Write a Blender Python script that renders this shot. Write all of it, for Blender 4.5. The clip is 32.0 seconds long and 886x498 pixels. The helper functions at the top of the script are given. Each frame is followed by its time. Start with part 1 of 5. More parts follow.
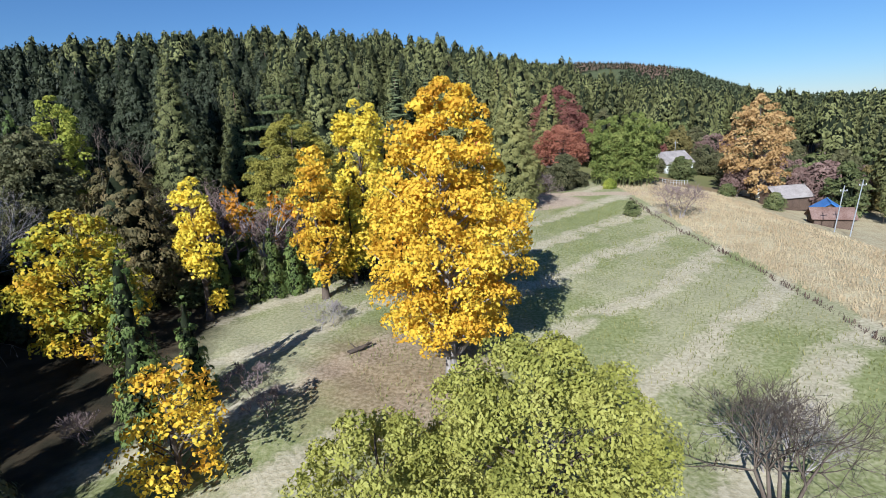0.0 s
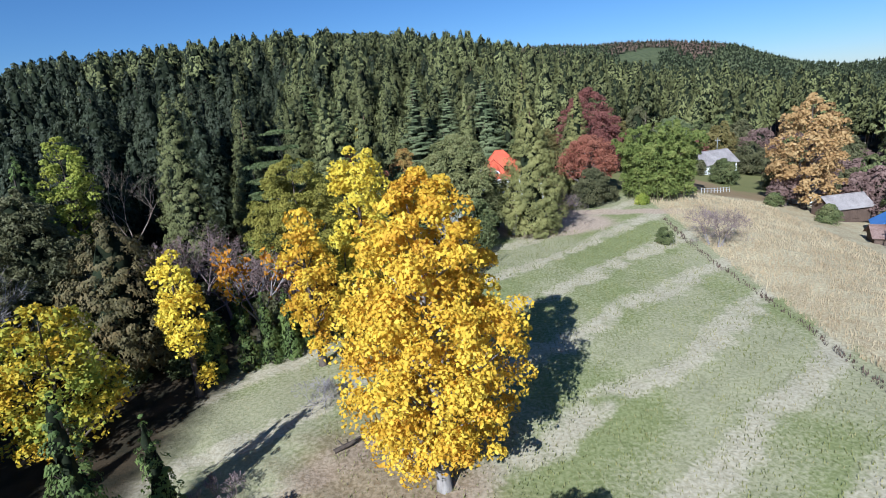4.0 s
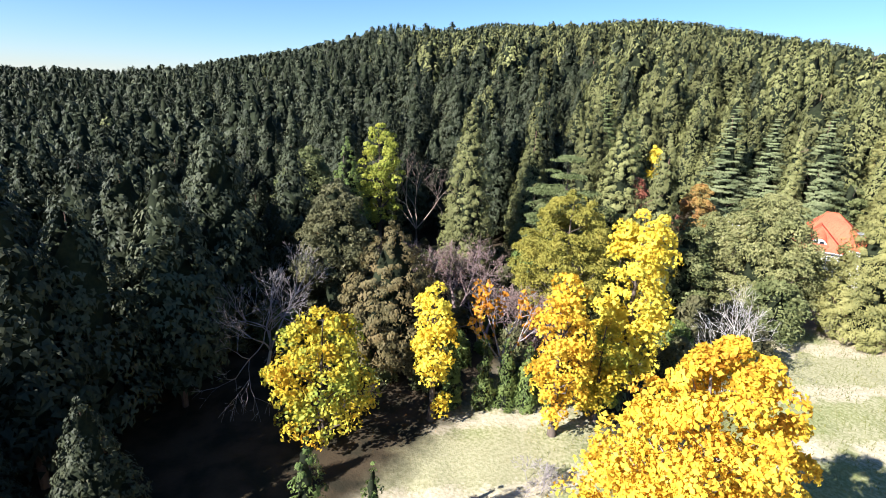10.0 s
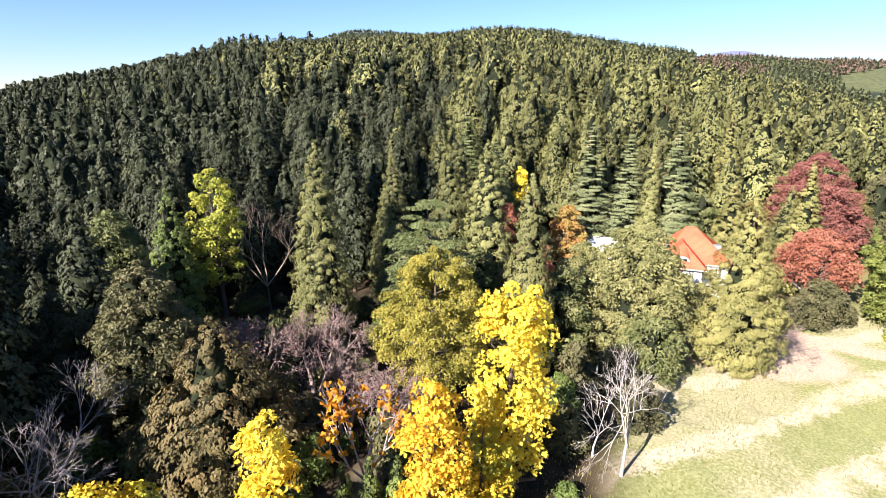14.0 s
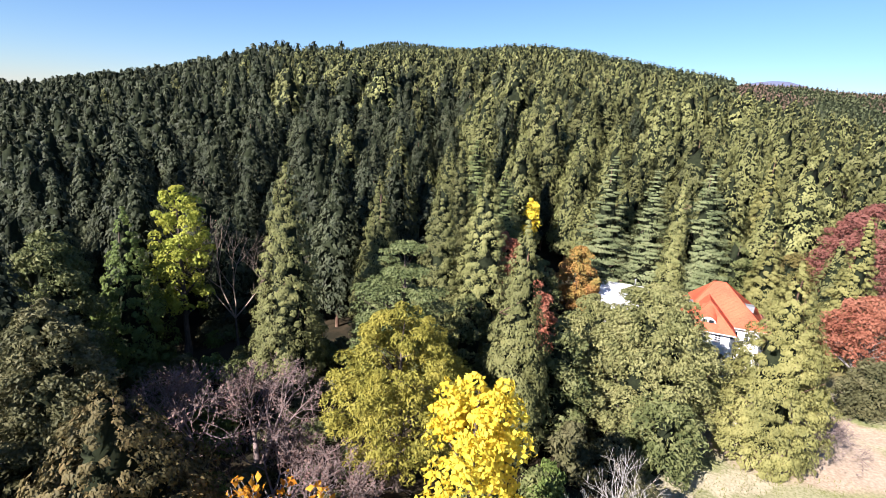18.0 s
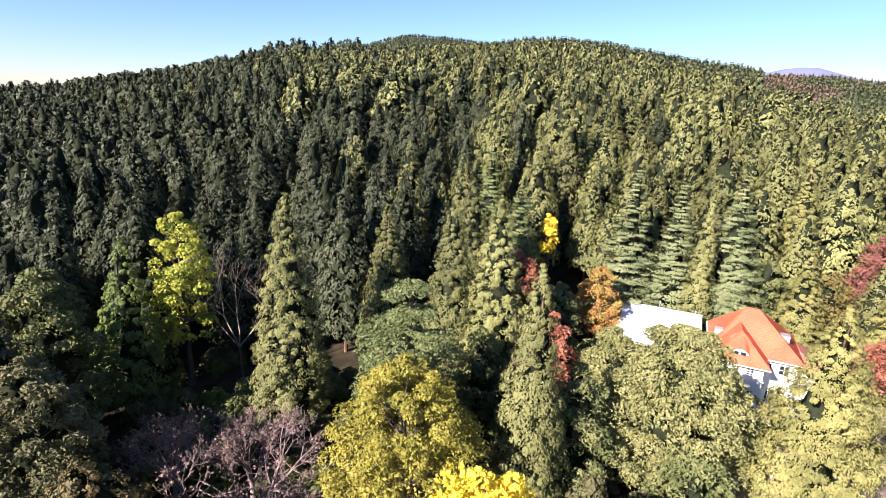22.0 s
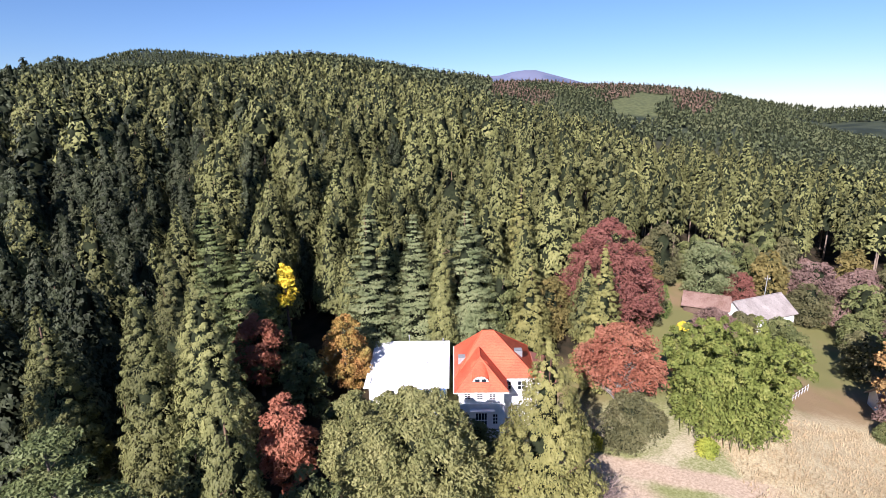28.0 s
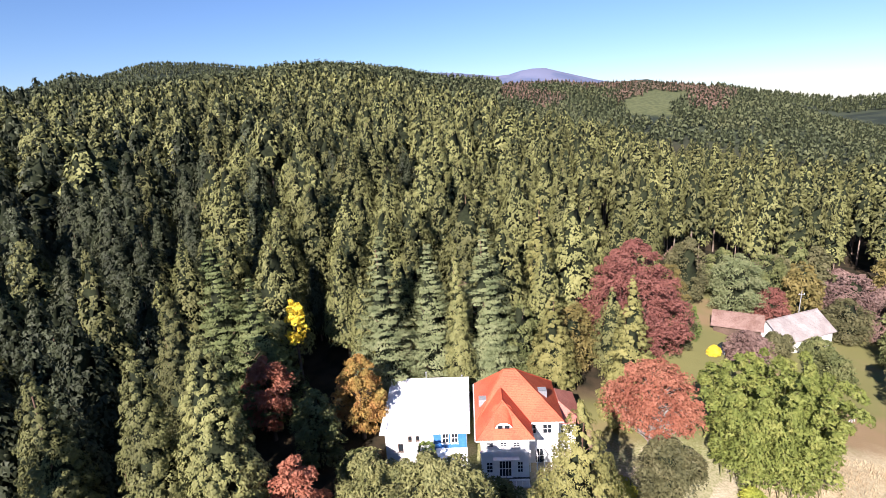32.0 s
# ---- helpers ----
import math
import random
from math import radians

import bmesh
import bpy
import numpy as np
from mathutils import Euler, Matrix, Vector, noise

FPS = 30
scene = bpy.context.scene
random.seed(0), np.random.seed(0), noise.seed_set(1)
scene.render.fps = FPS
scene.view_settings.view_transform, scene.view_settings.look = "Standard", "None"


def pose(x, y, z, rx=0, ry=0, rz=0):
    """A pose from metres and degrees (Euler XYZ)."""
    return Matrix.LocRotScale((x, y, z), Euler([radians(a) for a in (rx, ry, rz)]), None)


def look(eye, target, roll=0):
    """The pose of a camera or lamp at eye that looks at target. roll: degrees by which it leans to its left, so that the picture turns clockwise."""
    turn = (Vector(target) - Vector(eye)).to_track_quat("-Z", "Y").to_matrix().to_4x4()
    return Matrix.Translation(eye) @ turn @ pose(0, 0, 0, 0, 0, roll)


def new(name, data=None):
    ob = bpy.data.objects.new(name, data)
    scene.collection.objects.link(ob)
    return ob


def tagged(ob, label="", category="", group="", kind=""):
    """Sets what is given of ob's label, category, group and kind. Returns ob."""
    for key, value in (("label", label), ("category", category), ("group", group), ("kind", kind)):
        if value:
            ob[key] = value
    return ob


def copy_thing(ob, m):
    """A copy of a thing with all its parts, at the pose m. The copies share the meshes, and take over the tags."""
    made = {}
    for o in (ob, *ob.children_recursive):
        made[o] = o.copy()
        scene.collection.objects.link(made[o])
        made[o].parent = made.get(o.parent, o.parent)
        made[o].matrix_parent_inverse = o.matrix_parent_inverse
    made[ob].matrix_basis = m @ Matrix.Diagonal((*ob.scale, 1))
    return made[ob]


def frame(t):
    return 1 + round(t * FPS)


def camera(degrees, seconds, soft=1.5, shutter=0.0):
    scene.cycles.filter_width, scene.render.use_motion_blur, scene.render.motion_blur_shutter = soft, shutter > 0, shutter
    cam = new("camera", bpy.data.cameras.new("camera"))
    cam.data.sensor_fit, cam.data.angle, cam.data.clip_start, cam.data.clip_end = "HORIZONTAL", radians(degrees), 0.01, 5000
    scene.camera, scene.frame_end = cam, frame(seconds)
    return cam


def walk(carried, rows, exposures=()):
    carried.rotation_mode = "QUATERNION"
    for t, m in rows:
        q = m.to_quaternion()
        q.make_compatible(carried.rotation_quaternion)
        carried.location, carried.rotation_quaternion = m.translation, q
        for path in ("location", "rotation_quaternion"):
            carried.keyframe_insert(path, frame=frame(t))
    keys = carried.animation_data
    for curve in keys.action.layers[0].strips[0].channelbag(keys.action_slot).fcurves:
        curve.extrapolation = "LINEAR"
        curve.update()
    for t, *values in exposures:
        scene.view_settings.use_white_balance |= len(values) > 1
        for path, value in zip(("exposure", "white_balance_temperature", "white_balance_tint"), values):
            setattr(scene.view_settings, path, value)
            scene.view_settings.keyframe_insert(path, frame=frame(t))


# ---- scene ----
cam = camera(80.0, 32.0, soft=0.85)
PATH = [
    (0, (-0.05, 0.72, 24.50), (-0.108, 20.130, 19.680), -2.77),
    (0.5, (0.20, 0.97, 25.15), (0.023, 20.374, 20.309), -2.98),
    (1, (0.44, 1.40, 25.88), (0.193, 20.781, 20.949), -3.37),
    (1.5, (0.55, 2.31, 26.67), (0.134, 21.686, 21.730), -3.82),
    (2, (0.72, 3.46, 27.33), (0.185, 22.822, 22.349), -4.36),
    (2.5, (1.10, 4.66, 28.02), (0.455, 24.026, 23.068), -4.96),
    (4.5, (4.65, 8.26, 31.38), (2.947, 27.436, 25.959), -4.98),
    (5, (4.95, 8.71, 31.82), (3.369, 27.904, 26.425), -4.56),
    (5.5, (5.09, 8.70, 32.60), (2.161, 27.739, 27.234), -3.06),
    (6, (4.52, 8.52, 33.40), (-0.739, 27.028, 27.926), -0.74),
    (6.5, (3.68, 9.83, 33.43), (-3.309, 27.767, 28.005), 1.27),
    (7, (2.79, 10.56, 33.62), (-5.790, 27.765, 28.124), 2.86),
    (7.5, (2.04, 10.11, 34.58), (-7.996, 26.462, 28.918), 4.40),
    (8, (1.82, 10.42, 35.21), (-8.266, 26.725, 29.517), 4.21),
    (8.5, (1.63, 11.03, 35.60), (-8.357, 27.365, 29.816), 3.46),
    (9, (1.29, 11.51, 36.12), (-8.835, 27.740, 30.282), 3.20),
    (9.5, (0.94, 12.32, 36.67), (-9.248, 28.517, 30.850), 2.74),
    (10, (0.57, 13.27, 37.20), (-9.718, 29.383, 31.324), 2.58),
    (10.5, (0.14, 14.43, 37.73), (-10.191, 30.530, 31.892), 2.55),
    (11, (-0.25, 15.62, 38.27), (-10.698, 31.642, 32.428), 2.58),
    (11.5, (-0.73, 16.92, 38.78), (-11.222, 32.909, 32.926), 2.76),
    (12, (-1.14, 18.41, 39.19), (-11.633, 34.442, 33.455), 2.86),
    (12.5, (-1.57, 19.83, 39.71), (-12.053, 35.848, 33.919), 2.94),
    (13, (-2.15, 21.18, 40.05), (-12.722, 37.163, 34.324), 3.12),
    (13.5, (-2.28, 22.79, 40.71), (-12.309, 39.130, 35.023), 2.76),
    (14, (-1.61, 25.33, 41.19), (-8.124, 43.391, 35.580), 0.31),
    (14.5, (-1.23, 27.66, 40.71), (-6.184, 46.272, 35.318), -1.97),
    (16.5, (-0.73, 35.12, 40.99), (-6.308, 53.684, 36.066), 0.50),
    (17, (-1.69, 35.47, 41.53), (-8.880, 53.444, 36.513), 2.53),
    (17.5, (-1.41, 35.47, 42.20), (-9.271, 53.122, 37.032), 3.53),
    (18, (-0.89, 36.58, 42.44), (-8.317, 54.419, 37.278), 3.29),
    (18.5, (-0.56, 36.97, 42.87), (-8.118, 54.728, 37.626), 3.33),
    (19, (-0.71, 37.24, 43.50), (-8.502, 54.851, 38.112), 3.60),
    (19.5, (-0.57, 37.78, 43.79), (-8.445, 55.352, 38.380), 3.50),
    (20, (-0.41, 38.49, 44.28), (-8.248, 56.073, 38.857), 3.25),
    (20.5, (-0.67, 39.17, 44.70), (-8.566, 56.739, 39.317), 3.04),
    (21, (-1.13, 40.06, 45.06), (-9.036, 57.609, 39.626), 2.68),
    (21.5, (-1.70, 40.71, 45.46), (-9.961, 58.089, 40.008), 2.82),
    (22, (-2.07, 41.58, 45.88), (-10.121, 59.048, 40.397), 2.49),
    (22.5, (-2.15, 42.89, 46.23), (-10.107, 60.431, 40.847), 1.82),
    (23, (-1.00, 43.03, 47.01), (-7.169, 61.300, 41.711), 0.19),
    (23.5, (-1.05, 45.72, 46.91), (-3.542, 64.837, 41.578), -1.63),
    (24, (0.64, 48.77, 46.32), (0.450, 68.032, 40.942), -3.42),
    (24.5, (1.20, 49.83, 46.57), (1.959, 69.105, 41.295), -3.98),
    (25, (1.52, 50.47, 47.22), (1.816, 69.793, 42.085), -3.41),
    (25.5, (2.13, 50.94, 47.89), (2.454, 70.313, 42.917), -2.97),
    (27.5, (3.55, 51.98, 49.74), (2.982, 71.345, 44.765), -1.52),
    (28, (4.18, 51.93, 50.08), (3.670, 71.269, 45.006), -1.23),
    (28.5, (4.08, 52.07, 50.47), (3.733, 71.440, 45.494), -1.14),
    (29, (3.77, 52.27, 50.94), (2.976, 71.614, 45.934), -1.13),
    (29.5, (3.61, 52.59, 51.41), (2.650, 71.897, 46.274), -1.43),
    (30, (3.49, 53.19, 51.92), (2.382, 72.493, 46.791), -1.85),
    (30.5, (3.42, 54.10, 52.34), (2.286, 73.388, 47.191), -2.31),
    (31, (3.33, 54.95, 52.92), (1.979, 74.226, 47.761), -2.56),
    (31.5, (3.58, 55.99, 53.23), (2.349, 75.293, 48.141), -2.84),
    (32, (3.88, 57.14, 53.49), (2.870, 76.471, 48.462), -3.22),
]
walk(cam, [(t, look(eye, target, roll)) for t, eye, target, roll in PATH], exposures=[(0, 0.78, 5300, 10), (5, 0.74, 4980, 9), (7, 1.12, 5250, 8), (9, 1.55, 5600, 12), (13, 1.98, 6100, 19), (14.5, 1.8, 6250, 21), (17, 1.55, 5950, 18), (22, 1.88, 6250, 23), (24, 1.5, 6200, 22), (28, 1.26, 5850, 24), (32, 1.45, 6100, 24)])

# ---- light: clear autumn sky, sun low behind, a little to the left ----
SUN_AZ, SUN_EL = radians(158), radians(32)
to_sun = Vector((-math.sin(SUN_AZ) * math.cos(SUN_EL), math.cos(SUN_AZ) * math.cos(SUN_EL), math.sin(SUN_EL)))
world = bpy.data.worlds.new("sky")
scene.world = world
world.use_nodes = True
wn, wl = world.node_tree.nodes, world.node_tree.links
wn.clear()
sky = wn.new("ShaderNodeTexSky")
sky.sky_type, sky.sun_disc = "NISHITA", False
sky.sun_elevation, sky.sun_rotation = SUN_EL, math.atan2(to_sun.x, to_sun.y)
sky.air_density, sky.dust_density, sky.ozone_density = 1.0, 0.0, 7.0
bg = wn.new("ShaderNodeBackground")
bg.inputs["Strength"].default_value = 0.05
wl.new(sky.outputs[0], bg.inputs["Color"])
wl.new(bg.outputs[0], wn.new("ShaderNodeOutputWorld").inputs["Surface"])
sun_data = bpy.data.lights.new("sun", "SUN")
sun_data.energy, sun_data.angle, sun_data.color = 5.0, radians(0.5), (1.0, 0.93, 0.82)
sun = new("sun", sun_data)
sun.rotation_euler = to_sun.to_track_quat("Z", "Y").to_euler()


# ---- materials ----
def material(name):
    m = bpy.data.materials.new(name)
    m.use_nodes = True
    n = m.node_tree.nodes
    n.clear()
    out = n.new("ShaderNodeOutputMaterial")
    b = n.new("ShaderNodeBsdfPrincipled")
    b.inputs["Specular IOR Level"].default_value = 0.15
    m.node_tree.links.new(b.outputs[0], out.inputs[0])
    return m, n, m.node_tree.links, b


def ramp(n, stops):
    r = n.new("ShaderNodeValToRGB")
    e = r.color_ramp.elements
    while len(e) < len(stops):
        e.new(0.5)
    for el, (p, c) in zip(e, stops):
        el.position, el.color = p, (*c, 1)
    return r


def leaf_material(name, colours, patch=4.0, thin=0.3, spread=0.25, rough=0.6):
    """Leaves: colour from leaf to leaf, from bough to bough and from tree to tree, with light coming through."""
    m, n, l, b = material(name)
    geo, info = n.new("ShaderNodeNewGeometry"), n.new("ShaderNodeObjectInfo")
    tex, nz = n.new("ShaderNodeTexCoord"), n.new("ShaderNodeTexNoise")
    nz.inputs["Scale"].default_value, nz.inputs["Detail"].default_value = 1.0 / patch, 2.0
    pos = n.new("ShaderNodeVectorMath")
    pos.operation = "ADD"
    l.new(geo.outputs["Position"], pos.inputs[0])
    l.new(info.outputs["Random"], pos.inputs[1])
    l.new(pos.outputs[0], nz.inputs["Vector"])
    a = n.new("ShaderNodeMath")
    a.operation, a.inputs[1].default_value = "MULTIPLY_ADD", 0.26
    l.new(geo.outputs["Random Per Island"], a.inputs[0])
    c = n.new("ShaderNodeMath")
    c.operation, c.inputs[1].default_value, c.inputs[2].default_value = "MULTIPLY_ADD", 1.5, -0.38
    l.new(nz.outputs["Fac"], c.inputs[0])
    l.new(c.outputs[0], a.inputs[2])
    k = len(colours)
    r = ramp(n, [(i / max(k - 1, 1), col) for i, col in enumerate(colours)])
    l.new(a.outputs[0], r.inputs[0])
    hsv = n.new("ShaderNodeHueSaturation")
    v = n.new("ShaderNodeMapRange")
    v.inputs["To Min"].default_value, v.inputs["To Max"].default_value = 1 - spread, 1 + spread
    tone = n.new("ShaderNodeAttribute")
    tone.attribute_name = "tone"
    both = n.new("ShaderNodeMath")
    both.operation = "ADD"
    l.new(info.outputs["Random"], both.inputs[0])
    l.new(tone.outputs["Fac"], both.inputs[1])
    wrap = n.new("ShaderNodeMath")
    wrap.operation = "FRACT"
    l.new(both.outputs[0], wrap.inputs[0])
    l.new(wrap.outputs[0], v.inputs["Value"])
    l.new(v.outputs[0], hsv.inputs["Value"])
    l.new(r.outputs[0], hsv.inputs["Color"])
    l.new(hsv.outputs[0], b.inputs["Base Color"])
    b.inputs["Roughness"].default_value = rough
    tr = n.new("ShaderNodeBsdfTranslucent")
    l.new(hsv.outputs[0], tr.inputs["Color"])
    mix = n.new("ShaderNodeMixShader")
    mix.inputs[0].default_value = thin
    l.new(b.outputs[0], mix.inputs[1])
    l.new(tr.outputs[0], mix.inputs[2])
    l.new(mix.outputs[0], n["Material Output"].inputs[0])
    return m


def plain_material(name, c1, c2, scale=6.0, rough=0.7, metal=0.0, bump=0.3, stretch=(1, 1, 1)):
    """A two-tone surface with grain at two scales and fine relief."""
    m, n, l, b = material(name)
    tex, mp = n.new("ShaderNodeTexCoord"), n.new("ShaderNodeMapping")
    mp.inputs["Scale"].default_value = stretch
    l.new(tex.outputs["Object"], mp.inputs[0])
    big, small = n.new("ShaderNodeTexNoise"), n.new("ShaderNodeTexNoise")
    big.inputs["Scale"].default_value, small.inputs["Scale"].default_value = scale * 0.15, scale
    big.inputs["Detail"].default_value = small.inputs["Detail"].default_value = 4
    add = n.new("ShaderNodeMath")
    add.operation = "ADD"
    for t in (big, small):
        l.new(mp.outputs[0], t.inputs["Vector"])
    l.new(big.outputs[0], add.inputs[0])
    l.new(small.outputs[0], add.inputs[1])
    half = n.new("ShaderNodeMapRange")
    half.inputs["From Min"].default_value, half.inputs["From Max"].default_value = 0.7, 1.3
    l.new(add.outputs[0], half.inputs["Value"])
    r = ramp(n, [(0, c1), (1, c2)])
    l.new(half.outputs[0], r.inputs[0])
    l.new(r.outputs[0], b.inputs["Base Color"])
    bp = n.new("ShaderNodeBump")
    bp.inputs["Strength"].default_value, bp.inputs["Distance"].default_value = bump, 0.03
    l.new(small.outputs[0], bp.inputs["Height"])
    l.new(bp.outputs[0], b.inputs["Normal"])
    b.inputs["Roughness"].default_value, b.inputs["Metallic"].default_value = rough, metal
    return m


BARK = plain_material("bark", (0.05, 0.037, 0.028), (0.14, 0.11, 0.085), 5, 0.9, stretch=(1, 1, 0.25))
BARK_RED = plain_material("red_bark", (0.08, 0.045, 0.03), (0.20, 0.13, 0.09), 5, 0.9, stretch=(1, 1, 0.2))
BARK_GREY = plain_material("grey_bark", (0.16, 0.14, 0.12), (0.34, 0.31, 0.28), 5, 0.88, stretch=(1, 1, 0.3))
BARK_PALE = plain_material("pale_bark", (0.30, 0.27, 0.23), (0.52, 0.49, 0.44), 5, 0.85, stretch=(1, 1, 0.4))
BARK_STEM = plain_material("brown_grey_bark", (0.14, 0.10, 0.075), (0.30, 0.24, 0.19), 5, 0.9, stretch=(1, 1, 0.25))
TWIG_PURPLE = plain_material("purple_twigs", (0.14, 0.10, 0.09), (0.31, 0.235, 0.215), 3, 0.9)
TWIG_GREY = plain_material("grey_twigs", (0.20, 0.17, 0.16), (0.38, 0.34, 0.32), 3, 0.9)
YELLOW = leaf_material("yellow_leaves", [(0.42, 0.18, 0.02), (0.64, 0.39, 0.03), (0.76, 0.55, 0.05), (0.78, 0.64, 0.10)], 2.2, 0.38, 0.05)
YELLOW_PURE = leaf_material("bright_yellow_leaves", [(0.64, 0.43, 0.03), (0.80, 0.63, 0.06), (0.72, 0.66, 0.10)], 2.5, 0.36, 0.08)
YELLOW_GREEN = leaf_material("yellow_green_leaves", [(0.50, 0.24, 0.02), (0.62, 0.45, 0.03), (0.34, 0.36, 0.05), (0.20, 0.27, 0.05)], 3.2, 0.32, 0.1)
ORANGE = leaf_material("orange_leaves", [(0.35, 0.12, 0.02), (0.58, 0.26, 0.02), (0.66, 0.42, 0.03)], 2.0, 0.32, 0.1)
PLANE = leaf_material("golden_brown_leaves", [(0.27, 0.15, 0.06), (0.47, 0.30, 0.12), (0.58, 0.41, 0.19)], 3.0, 0.25, 0.1)
GINKGO = leaf_material("ginkgo_leaves", [(0.17, 0.21, 0.035), (0.30, 0.32, 0.05), (0.44, 0.40, 0.065)], 3.0, 0.3, 0.1)
OLIVE = leaf_material("olive_yellow_leaves", [(0.14, 0.14, 0.026), (0.26, 0.235, 0.042), (0.36, 0.31, 0.062)], 2.5, 0.25, 0.1)
BROWN = leaf_material("brown_green_needles", [(0.062, 0.058, 0.026), (0.13, 0.108, 0.045), (0.21, 0.148, 0.062)], 3.0, 0.2, 0.15)
DULL = leaf_material("dull_olive_leaves", [(0.05, 0.053, 0.025), (0.115, 0.112, 0.05), (0.19, 0.17, 0.085)], 2.5, 0.2, 0.15)
RED = leaf_material("dark_red_leaves", [(0.13, 0.052, 0.042), (0.22, 0.088, 0.068), (0.30, 0.135, 0.102)], 3.0, 0.2, 0.1)
RUST = leaf_material("rust_red_leaves", [(0.21, 0.07, 0.042), (0.33, 0.13, 0.078), (0.43, 0.20, 0.125)], 2.5, 0.25, 0.1)
PURPLE = leaf_material("purple_brown_leaves", [(0.12, 0.075, 0.062), (0.21, 0.135, 0.112), (0.30, 0.205, 0.17)], 2.5, 0.15, 0.12)
BROAD = leaf_material("evergreen_leaves", [(0.05, 0.067, 0.024), (0.125, 0.14, 0.05), (0.215, 0.215, 0.088)], 2.2, 0.12, 0.15)
LIME = leaf_material("bright_green_leaves", [(0.18, 0.19, 0.035), (0.34, 0.33, 0.07), (0.48, 0.45, 0.13)], 1.6, 0.3, 0.05)
BAMBOO = leaf_material("bamboo_leaves", [(0.07, 0.09, 0.02), (0.16, 0.19, 0.045), (0.30, 0.30, 0.085)], 2.2, 0.3, 0.1)
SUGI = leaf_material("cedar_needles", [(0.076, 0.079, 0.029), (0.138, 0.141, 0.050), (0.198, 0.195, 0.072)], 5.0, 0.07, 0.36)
# shaded copy of the cedar needles: the left wood's shade is in the colour
SUGI_SHADED = leaf_material("shaded_cedar_needles", [(0.02, 0.025, 0.014), (0.046, 0.054, 0.028), (0.082, 0.088, 0.043)], 5.0, 0.05, 0.35)
SUGI_LIGHT = leaf_material("light_cedar_needles", [(0.10, 0.101, 0.034), (0.21, 0.202, 0.067), (0.31, 0.288, 0.102)], 3.0, 0.25, 0.1)
CYPRESS = leaf_material("cypress_scales", [(0.05, 0.08, 0.022), (0.12, 0.16, 0.042), (0.19, 0.225, 0.06)], 2.0, 0.2, 0.15)
DEODAR = leaf_material("grey_green_needles", [(0.085, 0.108, 0.048), (0.18, 0.205, 0.093), (0.275, 0.29, 0.145)], 3.0, 0.2, 0.1)
# near-black, for the shade seen through gaps in the crowns
INNER = plain_material("inner_shade", (0.010, 0.014, 0.007), (0.026, 0.032, 0.014), 3, 0.95)
PINE = leaf_material("pine_needles", [(0.055, 0.075, 0.026), (0.125, 0.15, 0.055), (0.215, 0.23, 0.10)], 3.0, 0.2, 0.1)
AUTUMN = leaf_material("orange_and_green_leaves", [(0.32, 0.12, 0.06), (0.40, 0.24, 0.07), (0.27, 0.25, 0.07)], 3.0, 0.25, 0.1)
AUTUMN_DULL = leaf_material("dull_yellow_brown_leaves", [(0.10, 0.09, 0.03), (0.185, 0.15, 0.05), (0.26, 0.205, 0.075)], 2.5, 0.22, 0.12)
OAK = leaf_material("oak_leaves", [(0.09, 0.10, 0.035), (0.215, 0.214, 0.08), (0.335, 0.32, 0.135)], 2.2, 0.12, 0.1)
FAR_GREEN = leaf_material("distant_green_forest", [(0.05, 0.062, 0.032), (0.085, 0.098, 0.045), (0.125, 0.13, 0.06)], 40.0, 0.1, 0.15)
FAR = leaf_material("distant_forest_needles", [(0.035, 0.05, 0.034), (0.06, 0.078, 0.048), (0.09, 0.105, 0.058)], 60.0, 0.1, 0.1)
FAR_MIXED = leaf_material("distant_mixed_forest_leaves", [(0.09, 0.09, 0.055), (0.155, 0.105, 0.075), (0.21, 0.115, 0.09)], 25.0, 0.1, 0.1)

# ---- generators ----
RNG = np.random.default_rng(11)


def link_mesh(name, verts, faces, material, parent=None, label="", smooth=False, second=None, second_from=0, third=None):
    """One mesh object from arrays: verts (n,3), faces (m,k)."""
    me = bpy.data.meshes.new(name)
    verts, faces = np.asarray(verts, np.float32), np.asarray(faces, np.int32)
    m, k = faces.shape
    me.vertices.add(len(verts))
    me.vertices.foreach_set("co", verts.ravel())
    me.loops.add(m * k)
    me.loops.foreach_set("vertex_index", faces.ravel())
    me.polygons.add(m)
    me.polygons.foreach_set("loop_start", np.arange(0, m * k, k, dtype=np.int32))
    if smooth:
        me.polygons.foreach_set("use_smooth", np.ones(m, bool))
    me.update(calc_edges=True)
    me.materials.append(material)
    if second:
        me.materials.append(second)
        if third:
            me.materials.append(third)
        me.polygons.foreach_set("material_index", (np.arange(m) >= second_from).astype(np.int32) if np.isscalar(second_from) else second_from.astype(np.int32))
    ob = new(name, me)
    ob.parent = parent
    if label:
        tagged(ob, label)
    return ob


def unit(v):
    return v / (np.linalg.norm(v, axis=-1, keepdims=True) + 1e-9)


